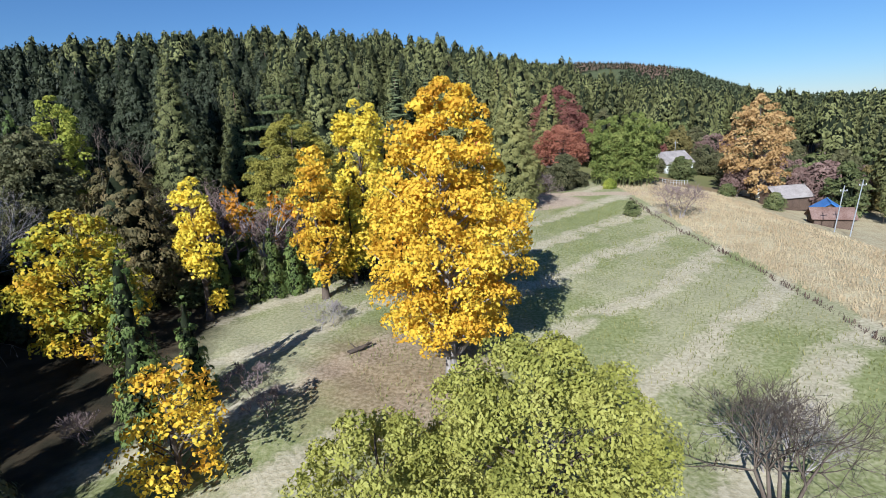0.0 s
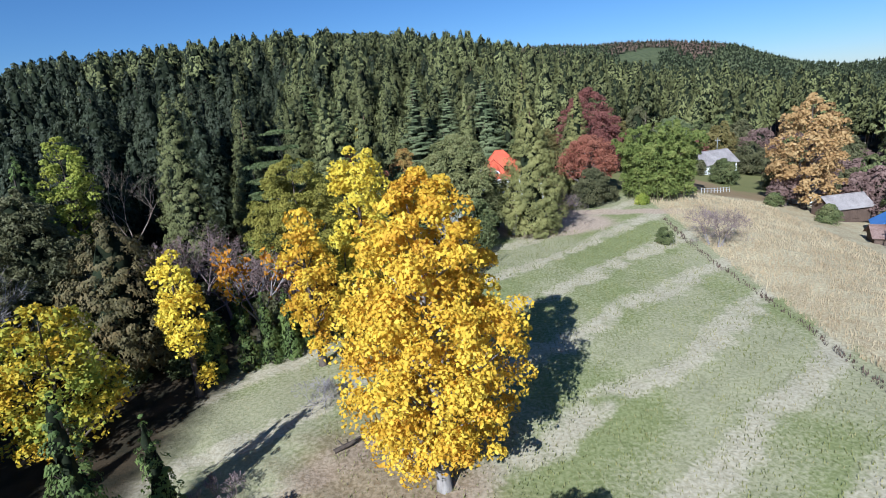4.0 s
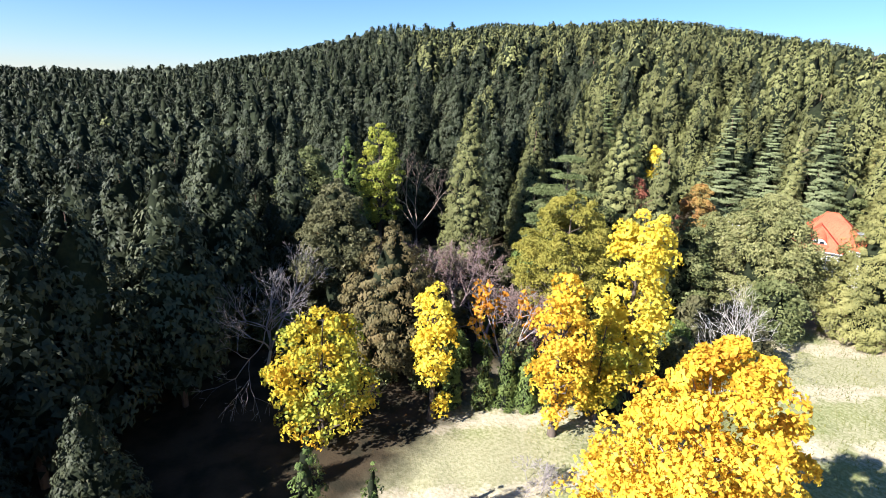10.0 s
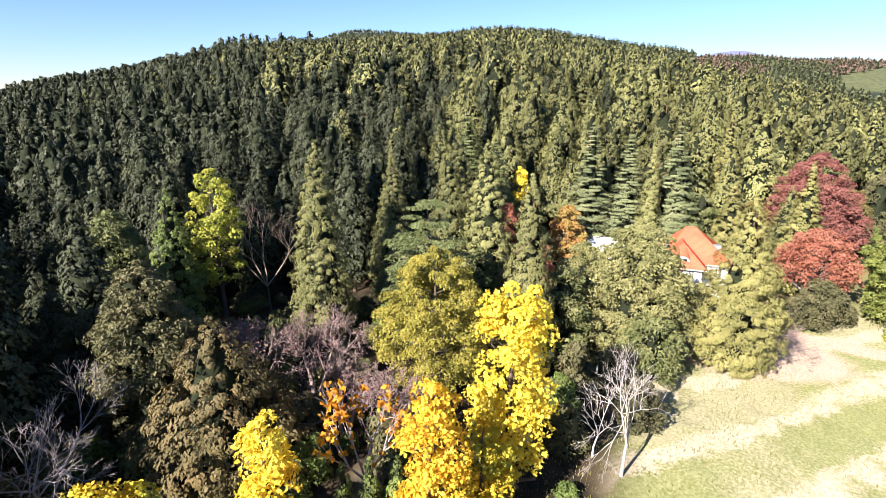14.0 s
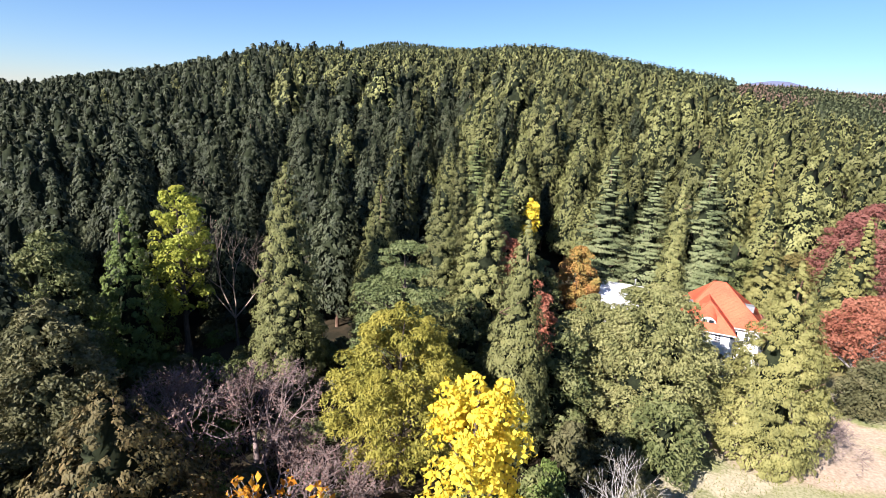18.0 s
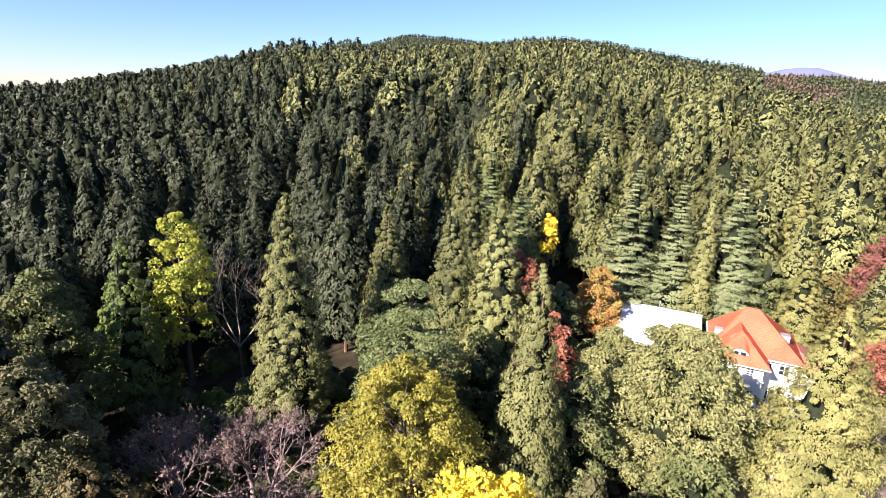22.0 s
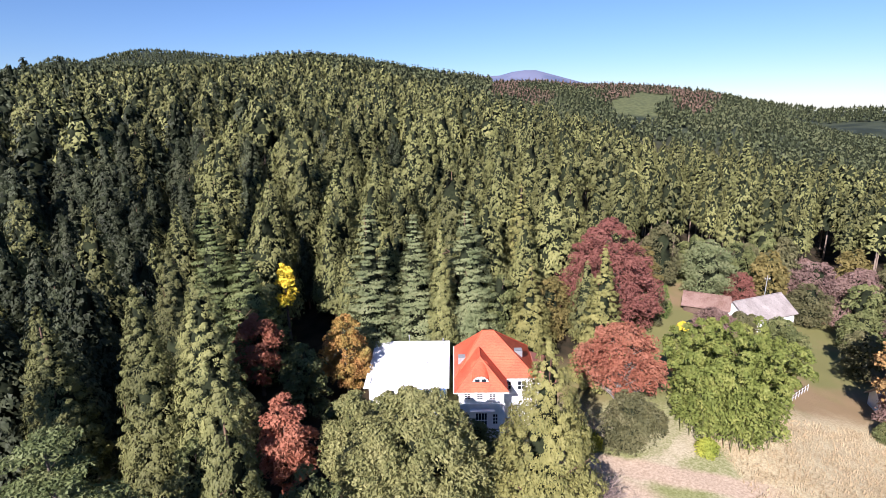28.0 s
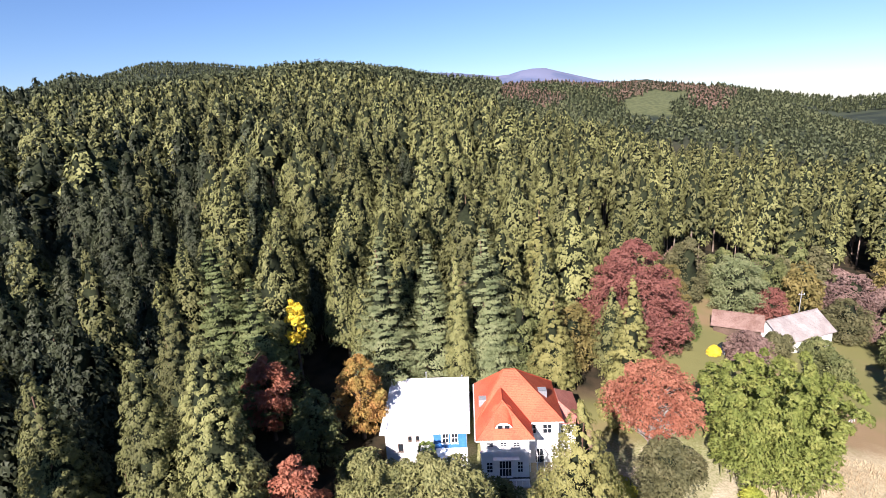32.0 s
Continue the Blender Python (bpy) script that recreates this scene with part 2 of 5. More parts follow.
def leaf_quads(rng, points, normals, size, jitter=0.7, long=1.3, droop=0.0):
    """Folded kite leaves, one a point. Returns verts and faces (two triangles each)."""
    n = len(points)
    nrm = unit(normals + jitter * rng.normal(size=(n, 3)))
    t = rng.normal(size=(n, 3))
    t[:, 2] -= droop
    t = unit(t - (t * nrm).sum(1, keepdims=True) * nrm)
    b = np.cross(nrm, t)
    s = (size * rng.uniform(0.6, 1.35, n))[:, None]
    tip, tail = points + t * s * long * 0.5, points - t * s * long * 0.5
    left, right = points + b * s * 0.5 - nrm * s * 0.18, points - b * s * 0.5 - nrm * s * 0.18
    verts = np.stack([tail, left, tip, right], 1).reshape(-1, 3)
    i = np.arange(n)[:, None] * 4
    faces = np.concatenate([i + [0, 2, 1], i + [0, 3, 2]], 1).reshape(-1, 3)
    return verts, faces


def sprays(rng, points, normals, out, size, jitter=0.45, droop=0.7):
    """Single pointed leaves or needle sprays that hang outwards, one triangle a point."""
    n = len(points)
    nrm = unit(normals + jitter * rng.normal(size=(n, 3)))
    t = out * 0.7 + 0.45 * rng.normal(size=(n, 3)) - np.array([0, 0, droop])
    t = unit(t - (t * nrm).sum(1, keepdims=True) * nrm)
    b = np.cross(nrm, t)
    s = (size * rng.uniform(0.65, 1.35, n))[:, None]
    verts = np.stack([points - t * s * 0.5 - b * s * 0.4, points - t * s * 0.4 + b * s * 0.4, points + t * s * 0.85], 1).reshape(-1, 3)
    return verts, np.arange(3 * n).reshape(-1, 3)


def needle_crown(rng, H, R, base, profile, count, size, per, leaf, flat=0.85, inner=0.82, droop=0.7):
    """The crown of a conifer: tufts wound round the stem up to a thin tip, of hanging sprays."""
    grid = np.linspace(0, 0.995, 200)
    dens = np.array([profile(h) for h in grid]) + 0.10
    u = (np.arange(count) + rng.uniform(0, 1, count)) / count
    h = np.interp(u, np.cumsum(dens) / dens.sum(), grid)
    pr = np.array([profile(v) for v in h])
    ang = np.arange(count) * 2.39996 + rng.uniform(-1.1, 1.1, count)
    rc = size * (0.28 + 0.72 * pr) * rng.uniform(0.6, 1.4, count)
    rad = np.maximum(R * pr * rng.uniform(inner, 1.06, count) - 0.6 * rc, 0)
    c = np.stack([np.cos(ang) * rad, np.sin(ang) * rad, base + h * (H - base) - 0.12 * rad], 1)
    idx = np.repeat(np.arange(count), per)
    n = len(idx)
    out = np.stack([np.cos(ang), np.sin(ang), 0 * ang], 1)[idx]
    d = unit(rng.normal(size=(n, 3)) + 0.7 * out + np.array([0, 0, 0.4]))
    p = c[idx] + d * [1, 1, flat] * (rc[idx] * rng.uniform(0.72, 1.05, n))[:, None]
    shell = unit(out + np.array([0, 0, 0.55]))
    return sprays(rng, p, 0.6 * d + 0.6 * shell, out, leaf * (0.55 + 0.45 * pr[idx]), jitter=0.22, droop=droop)


def tubes(segments, sides=5):
    """Tapered tubes from rows of (x0, y0, z0, x1, y1, z1, r0, r1)."""
    s = np.asarray(segments, float)
    a, b, r0, r1 = s[:, :3], s[:, 3:6], s[:, 6], s[:, 7]
    d = unit(b - a)
    up = np.where(np.abs(d[:, 2:3]) > 0.9, [[1.0, 0, 0]], [[0, 0, 1.0]])
    u = unit(np.cross(d, up))
    v = np.cross(d, u)
    ang = np.arange(sides) * 2 * np.pi / sides
    ring = u[:, None] * np.cos(ang)[None, :, None] + v[:, None] * np.sin(ang)[None, :, None]
    verts = np.concatenate([a[:, None] + ring * r0[:, None, None], b[:, None] + ring * r1[:, None, None]], 1).reshape(-1, 3)
    k = np.arange(sides)
    quad = np.stack([k, (k + 1) % sides, (k + 1) % sides + sides, k + sides], 1)
    faces = (np.arange(len(s))[:, None, None] * 2 * sides + quad[None]).reshape(-1, 4)
    return verts, faces


def clumps(rng, height, radius, base, profile, count, size, flat=0.8, inner=0.5, squash=1.0):
    """Centres and radii of foliage clumps inside a crown. profile(h) gives the relative radius for h in 0..1."""
    # more clumps where the crown is wide
    keep = rng.uniform(0, 1, count * 4)
    hh = rng.uniform(0, 1, count * 4)
    hh = hh[keep < np.array([profile(v) for v in hh]) ** 1.2 + 0.06][:count]
    ang = np.arange(len(hh)) * 2.39996 + rng.uniform(-0.5, 0.5, len(hh))
    rel = np.sqrt(rng.uniform(inner**2, 1, len(hh))) * (1 - 0.5 * hh**3 * rng.uniform(0, 1, len(hh)))
    rr = radius * np.array([profile(v) for v in hh])
    rc = size * rng.uniform(0.7, 1.25, len(hh)) * (0.45 + 0.55 * np.minimum(1, rr / radius))
    rad = np.maximum(rr - 0.55 * rc, 0) * rel
    c = np.stack([np.cos(ang) * rad, np.sin(ang) * rad * squash, base + hh * (height - base)], 1)
    return c, rc


def crown_leaves(rng, c, rc, per, leaf, flat=0.8, jitter=0.7, long=1.3, droop=0.0, low=-0.5, single=False):
    """Leaves over the outer shells of the clumps."""
    n = len(c) * per
    d = unit(rng.normal(size=(n, 3)))
    d[:, 2] = np.where(d[:, 2] < low, -d[:, 2], d[:, 2])
    idx = np.repeat(np.arange(len(c)), per)
    shell = rng.uniform(0.55, 1.05, n) ** 0.6
    scale = np.array([1, 1, flat])
    p = c[idx] + d * scale * (rc[idx] * shell)[:, None]
    axis = np.stack([c[idx][:, 0], c[idx][:, 1], 0 * c[idx][:, 0]], 1)
    nrm = unit(d / scale + 0.35 * unit(axis))
    if single:
        return sprays(rng, p, nrm, unit(axis), leaf, jitter, 0.3)
    return leaf_quads(rng, p, nrm, leaf, jitter, long, droop)


def trunk_limbs(rng, height, r, c, rc, limbs=14, lean=0.0, top=0.92):
    """A slightly crooked tapered trunk and limbs that reach into the clumps."""
    z = np.linspace(0, height * top, 9)
    wob = np.cumsum(rng.normal(0, 0.012 * height, (9, 2)), 0) * np.linspace(0, 0.5, 9)[:, None]
    rad = r * (1 - 0.9 * z / (height * top)) + 0.02
    rad[0] *= 1.45
    segs = [(wob[i, 0], wob[i, 1], z[i], wob[i + 1, 0], wob[i + 1, 1], z[i + 1], rad[i], rad[i + 1]) for i in range(8)]
    for j in rng.choice(len(c), min(limbs, len(c)), replace=False):
        e = c[j]
        zs = max(0.06 * height, e[2] - 0.75 * math.hypot(e[0], e[1]) - 0.04 * height)
        sx, sy = np.interp(zs, z, wob[:, 0]), np.interp(zs, z, wob[:, 1])
        r0 = 0.45 * np.interp(zs, z, rad)
        m = (np.array([sx, sy, zs]) + e) / 2 + rng.normal(0, 0.03 * height, 3) * [1, 1, 0.4]
        segs.append((sx, sy, zs, *m, r0, r0 * 0.6))
        segs.append((*m, *e, r0 * 0.6, r0 * 0.2))
    return tubes(segs, 6)


def bare_branches(rng, height, r, spread=0.8, levels=5, stems=1, twig=0.012, fork=3, first=0.28):
    """A leafless crown: stems that fork again and again into twigs."""
    segs = []
    tips = []
    for s in range(stems):
        a = rng.uniform(0, 6.28)
        lean = 0.0 if stems == 1 else 0.45
        tips.append((np.array([0.12 * stems * math.cos(a), 0.12 * stems * math.sin(a), 0.0]), unit(np.array([lean * math.cos(a), lean * math.sin(a), 1.0])), height * first, r))
    for level in range(levels):
        nxt = []
        for p, d, ln, rad in tips:
            q = p
            for half in range(2):
                d = unit(d + rng.normal(0, 0.10, 3))
                e = q + d * ln * 0.5
                segs.append((*q, *e, rad * (1 - 0.2 * half), rad * (0.8 - 0.2 * half)))
                q = e
            for k in range(fork if level else fork + 1):
                dd = unit(d + spread * rng.normal(0, 0.62, 3) + np.array([0, 0, 0.16]))
                nxt.append((q, dd, ln * rng.uniform(0.62, 0.86), max(rad * 0.55, twig)))
        tips = nxt
    return tubes(segs[: 2 * stems], 7), tubes(segs[2 * stems :], 4 if levels < 6 else 3)

# ---- terrain: heights of four ridges on rings round (0, 30), by bearing (degrees to the left of +y) ----
BEARING_A = np.array([-180, -90, -60, -46, -39, -34, -30, -24, -18, -10, -5, 0, 6, 12, 20, 25, 30, 35, 40, 50, 60, 72, 85, 120, 180.0])
RIDGE_A = np.array([0, -6, -2, 1, 4, 6, 8, 12, 16, 24, 29, 34, 37, 38, 40, 39, 37, 35, 33, 23, 10, 0, -3, 0, 0.0])
BEARING_B = np.array([-180, -90, -60, -46, -39, -34.5, -30.4, -26, -21, -16, -8.5, -4, 1.4, 5, 9.4, 13, 16.4, 20, 30, 37, 40, 45, 50, 55, 60, 65, 70, 78, 90, 120, 180.0])
RIDGE_B = np.array([-30, -70, -14, 0, 11, 24, 40, 55, 63, 69, 69, 66, 75, 84, 94, 97, 97, 92, 84, 80, 76, 58, 47, 39, 30, 24, 22, 22, 20, -10, -30.0])
BEARING_C = np.array([-180, -90, -60, -46, -39, -34, -30, -24, -18, -10, -5, 0, 6, 12, 18, 21, 25, 29, 31, 33.2, 35.2, 36.6, 39, 46, 55, 65, 85, 120, 180.0])
RIDGE_C = np.array([-60, -60, 26, 34, 26, 30, 40, 74, 106, 93, 100, 122, 165, 185, 186, 187, 192, 197, 188, 168, 178, 158, 136, 80, 30, 20, 20, 0, -60.0])
BEARING_D = np.array([-180, -90, -60, -46, -34, -24, -18, -13.4, -11.3, -8, -6, -4.3, -1.7, 0.5, 6.6, 12, 20, 35, 50, 85, 120, 180.0])
RIDGE_D = np.array([-100, -250, -220, -200, -100, 40, 120, 178, 211, 264, 252, 228, 243, 262, 279, 220, 150, 80, 0, -200, -200, -100.0])


def ground(x, y):
    """Height of the ground at (x, y); takes arrays too."""
    x, y = np.asarray(x, float), np.asarray(y, float)
    dx, dy = x, y - 30
    r = np.hypot(dx, dy)
    b = np.degrees(np.arctan2(-dx, dy))
    near = 3.6 + 0.045 * np.minimum(y, 118) - 0.21 * np.maximum(x - 44, 0) * (x < 1e9)
    near = np.maximum(near, -14 + 0 * near)
    near = near - 0.05 * np.maximum(-34 - x, 0) + 0.35 * np.sin(0.11 * x + 0.4) * np.cos(0.09 * y)
    near = np.maximum(near, -14)
    ra, rb, rc, rd = (np.interp(b, *t) for t in ((BEARING_A, RIDGE_A), (BEARING_B, RIDGE_B), (BEARING_C, RIDGE_C), (BEARING_D, RIDGE_D)))
    low = np.minimum(rb - 45, 0)
    lowc = np.minimum(rc - 70, 20)

    def mix(z, r0, r1, z1):
        s = np.clip((r - r0) / (r1 - r0), 0, 1)
        return z + (z1 - z) * s * s * (3 - 2 * s)

    def ramp(z, r0, r1, z1):
        s = np.clip((r - r0) / (r1 - r0), 0, 1)
        return z + (z1 - z) * (0.6 * s + 0.4 * s * s * (3 - 2 * s))

    z = ramp(near, 92, 205, ra)
    z = ramp(z, 205, 560, rb)
    z = mix(z, 570, 800, low)
    z = z + np.where(r > 800, (rc - low) * np.clip((r - 800) / 700, 0, 1) ** 1.15, 0)
    bumps = np.sin(x * 0.013 + 1.3) * np.cos(y * 0.011) + 0.6 * np.sin(x * 0.031 - y * 0.021)
    z = z + bumps * np.interp(r, [90, 200, 500, 900, 1250, 1500, 6000], [0, 1.2, 3, 8, 8, 3, 6])
    z = mix(z, 1510, 2100, lowc)
    z = mix(z, 2100, 3200, rd)
    z = mix(z, 3200, 4700, -150 + 0 * rd)
    return z

# ---- ground ----
def ground_material():
    """Meadow with straw-coloured mown strips, dry reeds past the ditch, leaf litter under the trees."""
    m, n, l, b = material("meadow_and_forest_floor")
    geo = n.new("ShaderNodeNewGeometry")
    sep = n.new("ShaderNodeSeparateXYZ")
    l.new(geo.outputs["Position"], sep.inputs[0])

    def noise_tex(scale, detail=5):
        t = n.new("ShaderNodeTexNoise")
        t.inputs["Scale"].default_value, t.inputs["Detail"].default_value = scale, detail
        l.new(geo.outputs["Position"], t.inputs["Vector"])
        return t.outputs["Fac"]

    def calc(op, *v):
        x = n.new("ShaderNodeMath")
        x.operation = op
        for i, a in enumerate(v):
            if isinstance(a, (int, float)):
                x.inputs[i].default_value = a
            else:
                l.new(a, x.inputs[i])
        return x.outputs[0]

    def step(v, lo, hi):
        x = n.new("ShaderNodeMapRange")
        x.interpolation_type = "SMOOTHSTEP"
        l.new(v, x.inputs["Value"])
        x.inputs["From Min"].default_value, x.inputs["From Max"].default_value = lo, hi
        return x.outputs[0]

    def mix(fac, c1, c2):
        x = n.new("ShaderNodeMix")
        x.data_type = "RGBA"
        l.new(fac, x.inputs[0])
        for i, c in ((6, c1), (7, c2)):
            if isinstance(c, tuple):
                x.inputs[i].default_value = (*c, 1)
            else:
                l.new(c, x.inputs[i])
        return x.outputs[2]

    px, py = sep.outputs[0], sep.outputs[1]
    fine, mid, wide = noise_tex(3.4, 6), noise_tex(0.35), noise_tex(0.06, 3)
    grass = mix(step(fine, 0.25, 0.75), (0.155, 0.17, 0.058), (0.26, 0.265, 0.115))
    straw = mix(step(fine, 0.25, 0.75), (0.33, 0.285, 0.18), (0.47, 0.41, 0.285))
    # strips run up the slope to the right, some eleven metres apart
    across = calc("ADD", calc("MULTIPLY", px, -0.653), calc("MULTIPLY", py, 0.757))
    across = calc("ADD", across, calc("ADD", calc("MULTIPLY", mid, 4.0), calc("MULTIPLY", wide, 7.0)))
    band = calc("SINE", calc("ADD", calc("MULTIPLY", across, 0.70), -2.25))
    strip = calc("MULTIPLY", step(calc("ADD", band, calc("MULTIPLY", fine, 1.0)), 0.45, 1.5), step(calc("ADD", mid, calc("MULTIPLY", wide, 0.5)), 0.45, 0.75))
    patch = calc("MAXIMUM", strip, calc("MULTIPLY", step(calc("ADD", wide, calc("MULTIPLY", fine, 0.25)), 0.56, 0.74), 0.45))
    meadow = mix(patch, grass, straw)
    # dry reed bed past the ditch
    reeds = mix(step(mid, 0.35, 0.65), mix(step(fine, 0.3, 0.7), (0.30, 0.23, 0.125), (0.44, 0.36, 0.215)), mix(step(fine, 0.3, 0.7), (0.35, 0.29, 0.17), (0.50, 0.43, 0.27)))
    edge = calc("ADD", px, calc("MULTIPLY", calc("SUBTRACT", mid, 0.5), 3.0))
    col = mix(step(edge, 36.0, 37.5), meadow, reeds)
    lawn = mix(step(wide, 0.42, 0.58), (0.17, 0.165, 0.06), (0.24, 0.17, 0.09))
    col = mix(step(calc("ADD", py, calc("MULTIPLY", mid, 6.0)), 121.0, 126.0), col, lawn)
    # leaf litter below the yellow trees and in the wood
    litter = mix(step(fine, 0.3, 0.7), (0.19, 0.125, 0.075), (0.34, 0.245, 0.16))
    dx, dy = calc("ADD", px, 4.0), calc("SUBTRACT", py, 39.0)
    near_tulip = calc("SQRT", calc("ADD", calc("MULTIPLY", dx, dx), calc("MULTIPLY", dy, dy)))
    col = mix(calc("MULTIPLY", step(calc("ADD", near_tulip, calc("MULTIPLY", mid, -8.0)), 7.0, 0.0), 0.8), col, litter)
    # bare earth and gravel by the house
    dx, dy = calc("SUBTRACT", px, 15.5), calc("SUBTRACT", py, 100.0)
    court = calc("SQRT", calc("ADD", calc("MULTIPLY", calc("MULTIPLY", dx, dx), 0.35), calc("MULTIPLY", dy, dy)))
    earth = mix(step(fine, 0.3, 0.7), (0.32, 0.24, 0.165), (0.46, 0.36, 0.26))
    col = mix(step(calc("ADD", court, calc("MULTIPLY", mid, 3.0)), 9.5, 7.0), col, earth)
    # path along the hedge
    dxp = calc("SUBTRACT", py, calc("ADD", 106.5, calc("MULTIPLY", calc("SUBTRACT", px, 27.0), -0.35)))
    lane = calc("MULTIPLY", step(calc("ABSOLUTE", calc("ADD", dxp, calc("MULTIPLY", mid, 1.5))), 2.4, 1.2), calc("MULTIPLY", step(px, 12.0, 15.0), step(px, 42.0, 36.0)))
    col = mix(lane, col, earth)
    # forest floor on the wooded slopes and at the wood's foot, darkened for shade
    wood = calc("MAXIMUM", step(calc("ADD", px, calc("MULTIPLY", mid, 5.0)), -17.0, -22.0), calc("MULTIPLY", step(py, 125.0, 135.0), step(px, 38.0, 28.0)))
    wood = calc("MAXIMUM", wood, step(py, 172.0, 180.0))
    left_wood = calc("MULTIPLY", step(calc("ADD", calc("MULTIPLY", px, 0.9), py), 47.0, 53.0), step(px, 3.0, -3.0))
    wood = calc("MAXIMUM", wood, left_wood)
    shaded_floor = mix(step(mid, 0.35, 0.65), (0.02, 0.018, 0.01), (0.05, 0.036, 0.02))
    col = mix(wood, col, shaded_floor)
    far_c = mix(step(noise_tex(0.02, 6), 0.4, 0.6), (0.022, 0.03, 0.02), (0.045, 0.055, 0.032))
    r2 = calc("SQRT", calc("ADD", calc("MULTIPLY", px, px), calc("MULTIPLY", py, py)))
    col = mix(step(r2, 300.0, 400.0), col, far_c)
    glade = calc("MULTIPLY", calc("MULTIPLY", step(px, 85.0, 95.0), step(py, 395.0, 410.0)), step(py, 560.0, 545.0))
    col = mix(calc("MULTIPLY", glade, step(px, 200.0, 185.0)), col, mix(step(mid, 0.4, 0.6), (0.07, 0.083, 0.036), (0.105, 0.115, 0.05)))
    # past two kilometres the blue of distance haze is put into the ground colour
    haze_c = mix(step(noise_tex(0.006, 5), 0.4, 0.6), (0.10, 0.125, 0.20), (0.15, 0.165, 0.24))
    col = mix(step(r2, 2000.0, 2300.0), col, haze_c)
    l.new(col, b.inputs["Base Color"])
    b.inputs["Roughness"].default_value = 0.95
    bp = n.new("ShaderNodeBump")
    bp.inputs["Strength"].default_value, bp.inputs["Distance"].default_value = 0.6, 0.08
    l.new(calc("ADD", fine, calc("MULTIPLY", noise_tex(7.0, 2), 0.5)), bp.inputs["Height"])
    l.new(bp.outputs[0], b.inputs["Normal"])
    return m


def build_ground():
    rings = np.concatenate([[0.0], np.arange(1.5, 130, 1.5), np.geomspace(131, 4800, 110)])
    k = 300
    ang = np.arange(k) * 2 * np.pi / k
    rr, aa = np.meshgrid(rings[1:], ang, indexing="ij")
    x, y = np.r_[0.0, (-np.sin(aa) * rr).ravel()], np.r_[30.0, (30 + np.cos(aa) * rr).ravel()]
    z = ground(x, y)
    near = np.hypot(x, y - 30) < 130
    z = z + near * 0.12 * np.sin(x * 0.9 + 2 * np.sin(y * 0.31)) * np.sin(y * 0.83 + 1.0)
    verts = np.stack([x, y, z], 1)
    i = np.arange(len(rings) - 2)[:, None] * k
    j = np.arange(k)[None]
    j2 = (j + 1) % k
    quads = np.stack([1 + i + j, 1 + i + k + j, 1 + i + k + j2, 1 + i + j2], -1).reshape(-1, 4)
    tri = np.stack([0 * j[0], 1 + j[0], 1 + j2[0], 1 + j2[0]], 1)
    core = [tuple(t[:3]) for t in tri]
    me = bpy.data.meshes.new("ground")
    me.from_pydata(verts.tolist(), [], quads.tolist() + core)
    me.polygons.foreach_set("use_smooth", np.ones(len(me.polygons), bool))
    me.update()
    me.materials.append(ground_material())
    return tagged(new("ground", me), "rolling meadow of mown straw and green grass, rising to wooded hills", "ground", kind="structure")


build_ground()

# ---- trees ----
def cone(h):
    return min(1.0, 1.12 * (1 - h) ** 0.8) * (0.72 + 0.28 * min(1.0, h / 0.12))


def spire(h):
    return min(1.0, 1.25 * (1 - h) ** 0.62) * (0.8 + 0.2 * min(1.0, h / 0.1))


def column(h):
    return math.sqrt(max(0.0, 1 - (2 * h - 0.85) ** 2 / 1.45)) * (1.0 if h < 0.8 else max(0.15, (1 - h) / 0.2) ** 0.5)


def flame(h):
    return min(1.0, 1.45 * (1 - h) ** 0.8) * (0.75 + 0.25 * min(1.0, h / 0.12))


def tulip_form(h):
    return min(1.0, 0.66 + 1.0 * h) * min(1.0, 1.28 * (1 - h) ** 0.42)


def grove_form(h):
    return (0.85 + 0.25 * math.sin(3.0 * h)) * min(1.0, 1.5 * (1 - h) ** 0.7)


def dome(h):
    return math.sqrt(max(0.02, 1 - h * h)) * (0.7 + 0.3 * min(1.0, h / 0.25))


def egg(h):
    return math.sqrt(max(0.03, 1 - (1.75 * h - 0.75) ** 2)) if h > 0.02 else 0.6


HEROES = []  # (x, y, radius) of trees that stand alone


def place_tree(root, x, y, label, category="tree", group="", sink=0.15):
    root.location = (x, y, float(ground(x, y)) - sink)
    return tagged(root, label, category, group)


